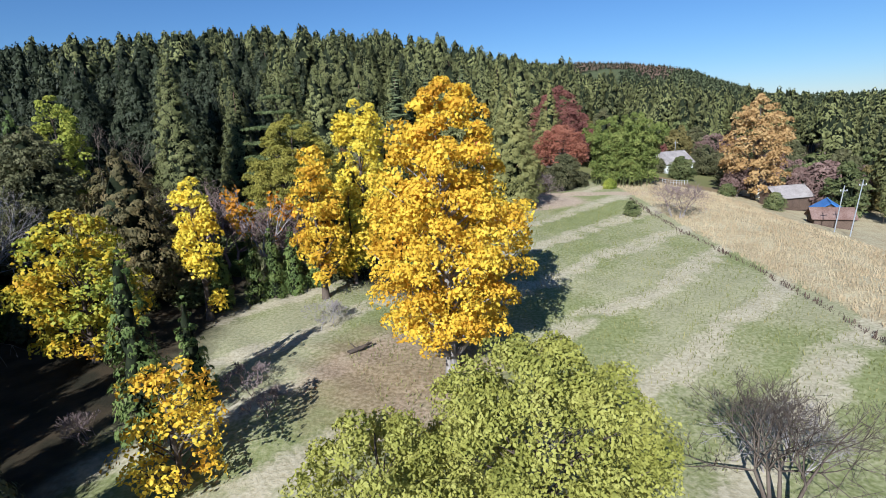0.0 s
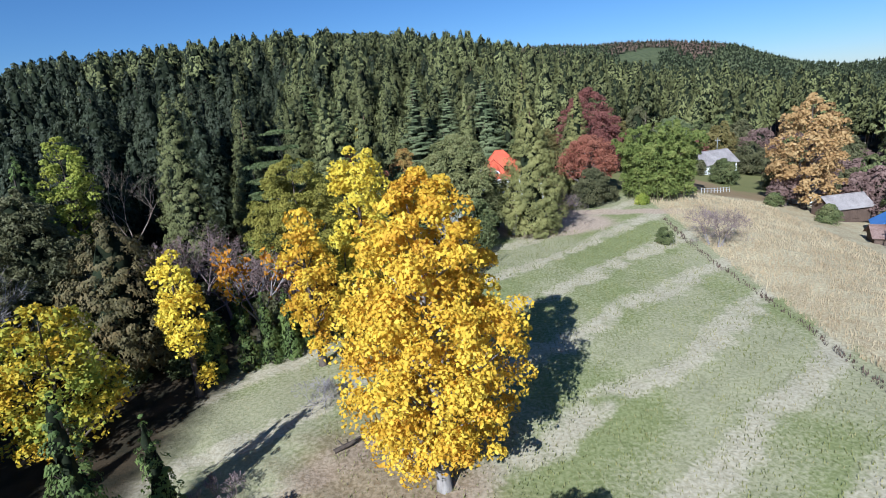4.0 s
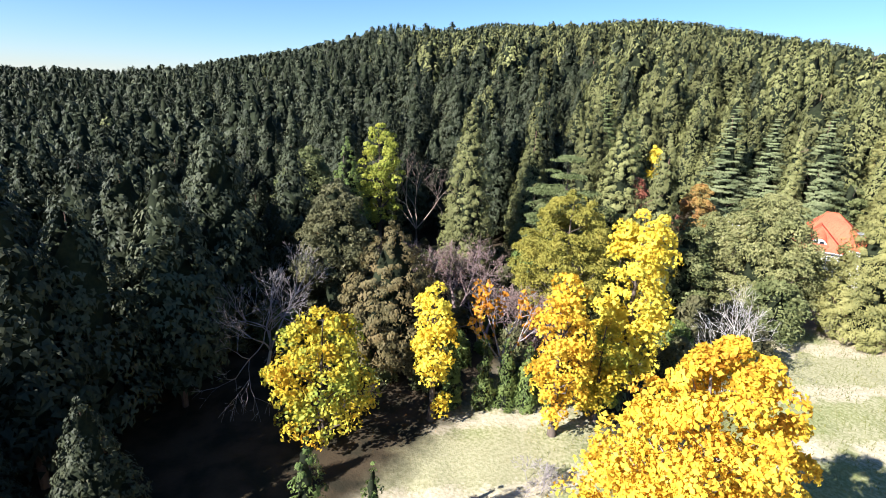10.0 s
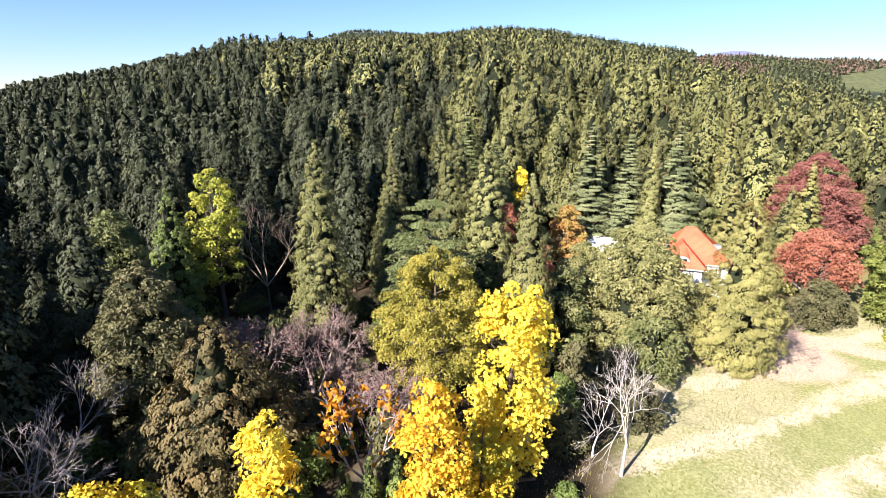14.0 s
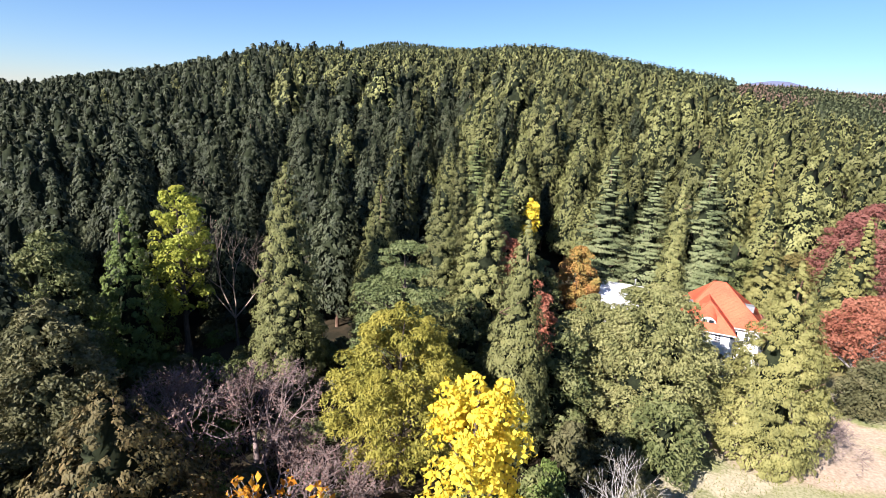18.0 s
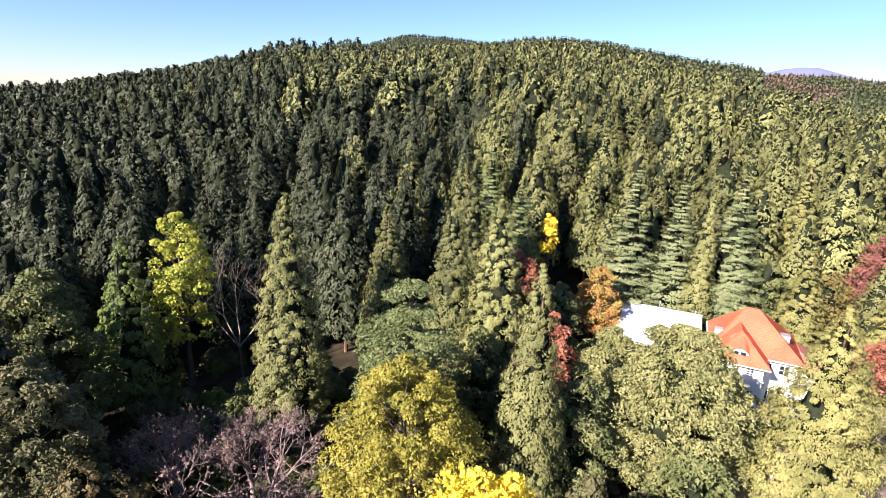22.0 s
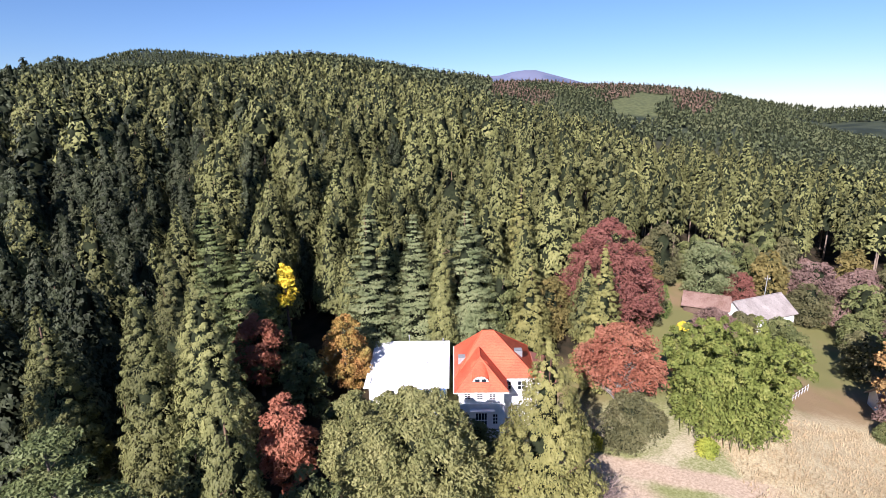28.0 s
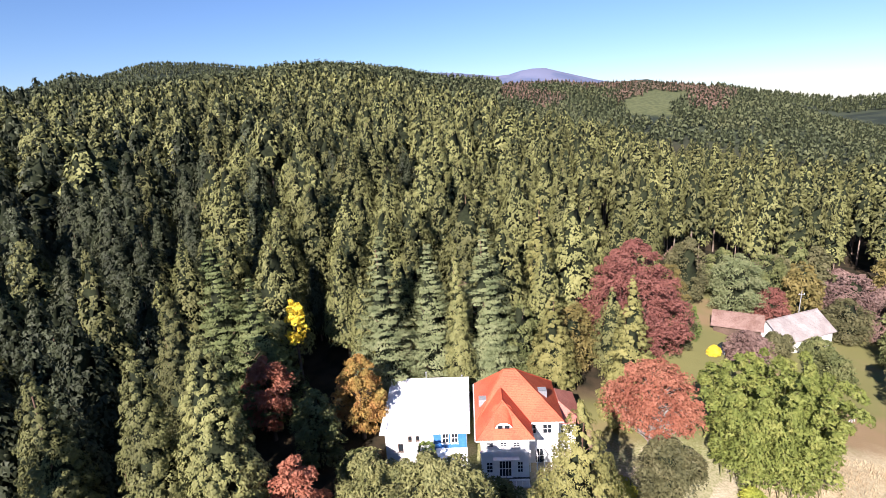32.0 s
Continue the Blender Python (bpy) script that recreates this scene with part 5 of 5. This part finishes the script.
def fence(x0, y0, x1, y1, count, label):
    root = new("fence")
    for i in range(count + 1):
        u = i / count
        x, y = x0 + (x1 - x0) * u, y0 + (y1 - y0) * u
        z = float(ground(x, y))
        v, f = tubes([(x, y, z - 0.2, x, y, z + 1.1, 0.06, 0.05)], 6)
        link_mesh("post", v, f, CONCRETE, root)
        if i < count:
            x2, y2 = x0 + (x1 - x0) * (i + 1) / count, y0 + (y1 - y0) * (i + 1) / count
            z2 = float(ground(x2, y2))
            for h in (0.45, 0.95):
                v, f = tubes([(x, y, z + h, x2, y2, z2 + h, 0.035, 0.035)], 5)
                link_mesh("rail", v, f, CONCRETE, root)
    return tagged(root, label, "fence")


fence(50.0, 120.2, 59.5, 128.4, 9, "low pale concrete fence along the reed field")

# more trees and bushes of the garden and the lane
for name, x, y, h, r, mat, lab in (
        ("evergreen_tree", 60.0, 166.0, 13.0, 6.5, DEODAR, "grey green rounded tree behind the farmhouse"),
        ("evergreen_tree", 50.5, 168.0, 14.0, 5.0, DULL, "dull green tree behind the farm"),
        ("evergreen_tree", 70.0, 172.0, 12.0, 6.0, BROAD, "dark evergreen tree behind the farmhouse"),
        ("maple_tree", 66.0, 163.0, 8.0, 3.4, RED, "small dark red maple beside the farmhouse"),
        ("evergreen_tree", 78.0, 158.0, 9.0, 5.0, DULL, "olive bush-like tree by the farm lawn"),
        ("evergreen_tree", 84.0, 166.0, 12.0, 6.0, PURPLE, "brownish tree at the lane"),
        ("evergreen_tree", 82.0, 148.0, 8.0, 4.5, BROAD, "dark bushy evergreen at the lane"),
        ("cherry_tree", 50.5, 141.5, 6.5, 4.2, PURPLE, "leafless pinkish cherry before the farmhouse"),
        ("evergreen_tree", 40.5, 146.5, 9.0, 3.4, DULL, "thin olive tree by the lawn"),
        ("evergreen_tree", 42.0, 156.0, 12.0, 4.2, AUTUMN_DULL, "yellowing tree behind the lawn"),
        ("cypress", 44.6, 150.0, 6.5, 1.4, CYPRESS, "green column cypress by the lawn"),
        ("shrub", 46.2, 144.6, 1.7, 1.2, YELLOW_PURE, "bright yellow bush beside the parked car"),
        ("shrub", 67.5, 106.5, 3.4, 2.4, BROAD, "dark green bush beside the golden plane"),
        ("shrub", 63.0, 116.5, 2.8, 2.0, BROAD, "low dark green bush in the lane"),
        ("cherry_tree", 66.0, 118.0, 7.0, 4.0, PURPLE, "leafless dark tree by the lane"),
        ("evergreen_tree", 63.0, 139.0, 6.0, 3.6, BROAD, "dark green bush by the farm"),
        ("evergreen_tree", 20.0, 138.0, 12.0, 4.6, AUTUMN_DULL, "yellow brown tree between conifers"),
        ("evergreen_tree", 11.5, 136.0, 13.0, 3.6, BROAD, "green rounded tree behind the house"),
        ("evergreen_tree", -17.0, 117.0, 11.0, 3.6, BROAD, "dark evergreen beside the maple"),
        ("evergreen_tree", -10.5, 111.5, 6.0, 3.0, BROAD, "dark evergreen beside the white house"),
        ("evergreen_tree", -21.0, 95.0, 12.0, 4.0, BROAD, "dark tree under tall conifers"),
        ("evergreen_tree", 6.0, 103.0, 9.0, 3.4, BROAD, "dark evergreen below the house terrace"),
        ("evergreen_tree", -8.5, 89.0, 14.0, 4.2, BROAD, "green evergreen before the large tree"),
        ("evergreen_tree", 2.5, 88.5, 9.0, 4.2, BROAD, "low evergreen at the foot of the large tree"),
        ("evergreen_tree", 66.5, 148.0, 4.4, 3.0, BROAD, "dark green bush before the farmhouse"),
        ("evergreen_tree", 60.0, 149.0, 4.0, 2.7, DULL, "olive bush before the barn"),
        ("shrub", 29.5, 113.5, 3.2, 2.2, DULL, "olive shrub under the bamboo"),
        ("shrub", 34.5, 108.8, 1.8, 1.5, GINKGO, "yellow grasses by the path"),
        ("shrub", 19.0, 113.5, 2.4, 1.9, DULL, "low shrub on the garden bank")):
    prof = spire if name == "cypress" else (dome if name in ("shrub", "cherry_tree") else egg)
    n = int(26 + 9 * r * r ** 0.4)
    leafy(name, lab, x, y, h, r, mat, BARK, prof, n, 0.75 + 0.09 * r, 80, 0.3 if r > 2.5 else 0.2, single=True, base=0.3 if name == "cherry_tree" else 0.04, limbs=40 if name == "cherry_tree" else 8,
          core=0 if name == "cherry_tree" else 0.42, category="bush" if name == "shrub" else "tree")


# mixed broadleaf wood round the farm and along the lane
mixed_protos = []
for k, (mat, h, r, lab) in enumerate(((DULL, 10.0, 3.8, "dull olive tree of the mixed wood"), (BROAD, 11.0, 4.2, "dark green tree of the mixed wood"), (PURPLE, 9.0, 3.8, "brownish autumn tree of the mixed wood"), (AUTUMN_DULL, 10.0, 3.5, "yellowing tree of the mixed wood"))):
    t = leafy("evergreen_tree" if k < 2 else "broadleaf_tree", lab, 52.0 + 9 * k, 176.0, h, r, mat, BARK, egg, 80, 1.1, 60, 0.4, single=True, base=0.06, limbs=8, core=0.42, group="mixed wood round the farm")
    mixed_protos.append(t)
wood_rng = np.random.default_rng(31)
spots = []
while len(spots) < 62:
    x, y = wood_rng.uniform(34, 112), wood_rng.uniform(98, 182)
    if not (y > 168 or (x > 72 and y > 116) or (x > 78)) or (52 < x < 80 and 143 < y < 163) or x > 60 and y < 97.5 + 0.4 * (x - 60):
        continue
    if any((x - a) ** 2 + (y - b) ** 2 < 3.6**2 for a, b in spots) or any((x - a) ** 2 + (y - b) ** 2 < (0.6 * r + 2) ** 2 for a, b, r in HEROES):
        continue
    spots.append((x, y))
for i, (x, y) in enumerate(spots):
    s = wood_rng.uniform(0.65, 1.25)
    o = copy_thing(mixed_protos[wood_rng.integers(0, 4)], Matrix.Translation((x, y, float(ground(x, y)) - 0.15)) @ Matrix.Rotation(wood_rng.uniform(0, 6.28), 4, "Z"))
    o.scale = (s, s, s * wood_rng.uniform(0.9, 1.2))
    HEROES.append((x, y, 3.0 * s))

# shaded undergrowth in the wood's foot, and the reed bed
def undergrowth():
    rng = np.random.default_rng(77)
    proto = []
    for k in range(3):
        c, rc = clumps(rng, 3.0, 2.2, 0.1, dome, 36, 0.85)
        v, f = crown_leaves(rng, c, rc, 40, 0.32, single=True)
        root = new("shrub")
        link_mesh("foliage", v, f, (DULL, BROAD, CYPRESS)[k], root)
        (v, f), _ = bare_branches(rng, 2.6, 0.05, 0.9, 3, 1)
        link_mesh("stem", v, f, BARK, root)
        tagged(root, ("dull olive undergrowth shrub", "dark evergreen undergrowth shrub", "dark green low conifer undergrowth")[k], "bush", "undergrowth of the wood")
        proto.append(root)
    n = 0
    while n < 150:
        x, y = rng.uniform(-62, -4), rng.uniform(16, 96)
        if y < 48 or (x > -16 and y < 62) or (x > -27 and y < 59) or any((x - a) ** 2 + (y - b) ** 2 < (0.3 * r + 0.8) ** 2 for a, b, r in HEROES):
            continue
        s = rng.uniform(0.6, 1.35)
        m = Matrix.Translation((x, y, float(ground(x, y)) - 0.15)) @ Matrix.Rotation(rng.uniform(0, 6.28), 4, "Z")
        if n < 3:
            proto[n].matrix_basis = m
        else:
            o = copy_thing(proto[n % 3], m)
            o.scale = (s, s, s * rng.uniform(0.8, 1.3))
        n += 1


undergrowth()


def blades(name, label, mat, count, area, size, seed, keep):
    """Standing dry grass: thin upright blades in tufts."""
    rng = np.random.default_rng(seed)
    x, y = rng.uniform(area[0], area[1], count), rng.uniform(area[2], area[3], count)
    k = keep(x, y)
    x, y = x[k], y[k]
    p = np.stack([x, y, ground(x, y)], 1)
    h = size * rng.uniform(0.5, 1.3, len(x))
    a = rng.uniform(0, 6.28, len(x))
    side = np.stack([np.cos(a), np.sin(a), 0 * a], 1) * (0.16 * h)[:, None]
    lean = rng.normal(0, 0.22, (len(x), 3)) * h[:, None]
    lean[:, 2] = h
    v = np.stack([p - side, p + side, p + lean + side * 0.3, p + lean - side * 0.3], 1).reshape(-1, 3)
    f = np.arange(len(x))[:, None] * 4 + np.array([0, 1, 2, 3])
    return tagged(link_mesh(name, v, f, mat), label, "grass", kind="stuff")


REED = leaf_material("dry_reeds", [(0.29, 0.21, 0.115), (0.43, 0.335, 0.20), (0.53, 0.44, 0.28)], 6.0, 0.2, 0.05)
HAY = leaf_material("meadow_grass", [(0.12, 0.14, 0.035), (0.22, 0.22, 0.07), (0.42, 0.35, 0.18)], 2.5, 0.2, 0.05)
blades("reed_bed", "tall dry brown reeds past the ditch", REED, 34000, (35.5, 62, 20, 118), 0.30, 8, lambda x, y: (x > 36.2) & (x < 62))
blades("ditch_grass", "dark tangled grass along the ditch", TIMBER, 2600, (33.6, 36.2, 22, 98), 0.34, 9, lambda x, y: np.abs(x - 34.9 - 0.5 * np.sin(y * 0.13)) < 0.45)
blades("meadow_grass", "short rough grass tufts of the meadow", HAY, 26000, (-16, 34, 26, 96), 0.22, 10, lambda x, y: (x + 0.5 * y > 12) & (y < 96))

# ---- the cedar plantation on the hill ----
def conifer_shape(seed, H, R, count, size, per, leaf, base, profile=spire, core=0.45, trunk=False):
    rng = np.random.default_rng(seed)
    v, f = needle_crown(rng, H, R, base * H, profile, count, size, per, leaf)
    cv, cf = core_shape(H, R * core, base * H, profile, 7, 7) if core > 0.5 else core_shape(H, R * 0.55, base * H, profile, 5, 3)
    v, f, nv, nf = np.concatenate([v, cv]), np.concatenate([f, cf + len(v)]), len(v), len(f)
    if not trunk:
        return v, f, nv, nf
    tv, tf = tubes([(0, 0, -0.3, 0, 0, H * (base + 0.25), 0.26, 0.16)], 5)
    tf = np.concatenate([tf[:, [0, 1, 2]], tf[:, [0, 2, 3]]])
    return np.concatenate([v, tv]), np.concatenate([f, tf + len(v)]), nv, nf


def forest_spots(spacing, r0, r1, b0, b1, seed):
    """Jittered grid of standing places between two rings and two bearings."""
    rng = np.random.default_rng(seed)
    g = np.arange(-r1, r1, spacing)
    x, y = (a.ravel() for a in np.meshgrid(g, g))
    x, y = x + rng.uniform(-0.42, 0.42, len(x)) * spacing, y + rng.uniform(-0.42, 0.42, len(x)) * spacing + 30
    r, b = np.hypot(x, y - 30), np.degrees(np.arctan2(-x, y - 30))
    ok = (r > r0) & (r <= r1) & (b > b0) & (b < b1)
    return x[ok], y[ok], rng


def wooded(x, y):
    """True where the plantation stands."""
    # the left stand runs on out of view at low y, added to cast shade
    left = (y > -45) & ((x < -54) | (x < -41) & (y < 44) | (x < -28) & (y < 27) | (x < -19.5 - 0.5 * np.maximum(0, 16 - y)) & (y < 20))
    back = (y > 101) & (x < -33)
    behind = (y > 134) & (x < 26) | (y > 118) & (x < -36)
    beyond = (y > 158) & (x < 46) | (y > 180) & (x < 100) | (y > 205)
    right = (x > 86) & (y > 96) & ~((x < 120) & (y > 140) & (y < 180))
    open_ = np.zeros(len(x), bool)
    for hx, hy, hr in HEROES:
        open_ |= (x - hx) ** 2 + (y - hy) ** 2 < (0.75 * hr + 1.9) ** 2
    return (left | back | behind | beyond | right) & ~open_


def joined(name, label, shapes, x, y, rng, scale, material, trunks=0):
    """Many trees as one mesh, from a few shapes turned and scaled."""
    vs, fs, n0, tones, inner = [], [], 0, [], []
    pick = rng.integers(0, len(shapes), len(x))
    z = ground(x, y)
    for k, (v, f, nv, nf) in enumerate(shapes):
        i = np.flatnonzero(pick == k)
        a, s = rng.uniform(0, 6.28, len(i)), rng.uniform(*scale, len(i))
        w = s * rng.uniform(0.85, 1.15, len(i))
        ca, sa = np.cos(a) * w, np.sin(a) * w
        p = np.stack([v[None, :, 0] * ca[:, None] - v[None, :, 1] * sa[:, None] + x[i][:, None],
                      v[None, :, 0] * sa[:, None] + v[None, :, 1] * ca[:, None] + y[i][:, None],
                      v[None, :, 2] * s[:, None] + z[i][:, None]], -1).reshape(-1, 3)
        vs.append(p)
        fs.append((f[None] + (n0 + np.arange(len(i)) * len(v))[:, None, None]).reshape(-1, 3))
        n0 += len(p)
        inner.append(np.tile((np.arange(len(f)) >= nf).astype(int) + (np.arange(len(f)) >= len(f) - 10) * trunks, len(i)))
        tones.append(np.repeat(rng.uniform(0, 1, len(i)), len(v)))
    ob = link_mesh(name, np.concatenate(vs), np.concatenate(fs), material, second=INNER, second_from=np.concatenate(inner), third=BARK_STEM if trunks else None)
    ob.data.attributes.new("tone", "FLOAT", "POINT").data.foreach_set("value", np.concatenate(tones).astype(np.float32))
    return tagged(ob, label, "forest", kind="stuff")


x, y, rng = forest_spots(6.5, 0, 168, -52, 172, 3)
ok = wooded(x, y)
x, y = x[ok], y[ok]
# unseen stand behind the view, made taller to shade the left wood
rear = (y < 6) & (x < -34)
rear_x, rear_y = x[rear], y[rear]
x, y = x[~rear], y[~rear]
order = np.argsort(np.hypot(x + 5, np.maximum(0, np.maximum(y - 98, 12 - y))))
x, y = x[order], y[order]
near_shapes = [conifer_shape(20 + k, 23.5, (4.2, 4.9, 4.6, 4.4)[k], 240, 1.15, 20, 0.42, 0.16, (flame, spire, flame, cone)[k], 0.68) for k in range(4)]
protos = []
for v, f, nv, nf in near_shapes:
    root = new("conifer_tree")
    tv, tf = tubes([(0, 0, 0, 0, 0, 12, 0.32, 0.2), (0, 0, 12, 0, 0, 22, 0.2, 0.05)], 6)
    link_mesh("trunk", tv, tf, BARK_RED, root, smooth=True)
    link_mesh("crown", v[:nv], f[:nf], SUGI, root)
    link_mesh("dead_wood", v[nv:], f[nf:] - nv, INNER, root, "dark core standing in for shade inside the crown")
    tagged(root, "tall green plantation conifer", "tree", "conifers of the plantation")
    protos.append(root)
shaded_protos = []
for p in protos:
    o = copy_thing(p, Matrix.Translation((x[len(shaded_protos)], y[len(shaded_protos)], -90)))
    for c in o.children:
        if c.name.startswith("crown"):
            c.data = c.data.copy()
            c.data.materials[0] = SUGI_SHADED
    shaded_protos.append(tagged(o, "tall plantation conifer coloured darker for the wood's shade", "tree", "dark cypresses of the wood"))
# trees further left get the needles darkened for shade
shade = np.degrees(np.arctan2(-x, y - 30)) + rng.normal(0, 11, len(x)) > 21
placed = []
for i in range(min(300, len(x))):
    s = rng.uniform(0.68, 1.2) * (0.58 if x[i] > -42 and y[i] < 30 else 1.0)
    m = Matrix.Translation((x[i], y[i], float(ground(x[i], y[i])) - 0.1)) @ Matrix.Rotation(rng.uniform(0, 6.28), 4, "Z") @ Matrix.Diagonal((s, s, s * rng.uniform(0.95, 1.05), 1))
    kind = shaded_protos if shade[i] else protos
    free = [p for p in kind if p not in placed]
    if free:
        placed.append(free[0])
        free[0].matrix_basis = m
    else:
        copy_thing(kind[i % 4], m).scale = m.to_scale()
mid_shapes = [conifer_shape(40 + k, 22.5, (4.3, 4.9, 4.6)[k], 84, 1.25, 9, 0.74, 0.34, (flame, spire, cone)[k], 0.70) for k in range(3)]
x, y, shade = x[300:], y[300:], shade[300:]
joined("forest", "unseen tall conifers added to shade the left wood", mid_shapes, rear_x, rear_y, rng, (1.0, 1.25), SUGI_SHADED)
joined("forest", "dense conifers coloured darker for the wood's shade", mid_shapes, x[shade], y[shade], rng, (0.7, 1.25), SUGI_SHADED)
stem_shapes = [conifer_shape(45 + k, 23.5, (3.9, 4.4, 4.2)[k], 84, 1.25, 9, 0.74, 0.44, (flame, flame, cone)[k], 0.70, True) for k in range(3)]
joined("forest", "dense green conifer plantation with bare lower trunks on the slope", stem_shapes, x[~shade], y[~shade], rng, (0.7, 1.25), SUGI, 1)
x, y, rng = forest_spots(6.8, 168, 262, -48, 98, 4)
ok = wooded(x, y)
x, y = x[ok], y[ok]
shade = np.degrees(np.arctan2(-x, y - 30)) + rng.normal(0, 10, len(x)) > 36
joined("forest", "shade-coloured conifers along the shoulder of the hill", mid_shapes, x[shade], y[shade], rng, (0.65, 1.1), SUGI_SHADED)
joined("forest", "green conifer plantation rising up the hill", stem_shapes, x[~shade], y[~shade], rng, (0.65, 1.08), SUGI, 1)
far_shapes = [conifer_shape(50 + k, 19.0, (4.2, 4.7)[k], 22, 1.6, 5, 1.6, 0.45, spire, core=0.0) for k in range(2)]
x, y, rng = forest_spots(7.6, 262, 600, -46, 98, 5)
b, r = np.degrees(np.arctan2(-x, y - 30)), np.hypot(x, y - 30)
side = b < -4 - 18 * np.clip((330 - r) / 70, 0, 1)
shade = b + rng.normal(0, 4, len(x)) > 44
joined("forest", "shade-coloured woods on the hill's far shoulder", far_shapes, x[shade], y[shade], rng, (0.75, 1.1), SUGI_SHADED)
top = r > 400
joined("forest", "green conifers rising to the hill's crest", far_shapes, x[~side & ~shade & ~top], y[~side & ~shade & ~top], rng, (0.52, 0.88), SUGI)
tiny = [conifer_shape(60 + k, 15.0, 6.4, 7, 2.6, 4, 3.4, 0.2, spire, core=0.0) for k in range(2)]
x, y, rng = forest_spots(5.6, 400, 600, -6, 46, 8)
b = np.degrees(np.arctan2(-x, y - 30))
joined("forest", "bluish dark conifers along the hill's crest", tiny, x[b > -4], y[b > -4], rng, (0.45, 0.75), FAR_GREEN)
x, y, rng = forest_spots(5.6, 330, 610, -46, -3, 6)
b, r = np.degrees(np.arctan2(-x, y - 30)), np.hypot(x, y - 30)
clearing = (np.abs(b + 18.2 + 0.02 * (r - 430) + 0.5 * np.sin(r * 0.07)) < 2.1) & (r > 372) & (r < 500)
mixed = (b > -25) & (r > 440 + 25 * np.sin(b * 0.9)) & (np.sin(x * 0.05) + np.sin(y * 0.04 + x * 0.03) > -0.9)
joined("forest", "distant dark conifer forest on the far hill", tiny, x[~mixed & ~clearing], y[~mixed & ~clearing], rng, (0.28, 0.48), FAR_GREEN)
joined("forest", "distant reddish mixed forest on the far hill", tiny, x[mixed & ~clearing], y[mixed & ~clearing], rng, (0.28, 0.45), FAR_MIXED)
x, y, rng = forest_spots(11.0, 1180, 1530, -4, 52, 7)
joined("forest", "dark forest on the distant mountain", tiny, x, y, rng, (0.45, 0.7), FAR_GREEN)
x, y, rng = forest_spots(13.0, 1330, 1530, -56, -24, 9)
joined("forest", "far green forest beyond the valley", tiny, x, y, rng, (0.55, 0.95), FAR_GREEN)
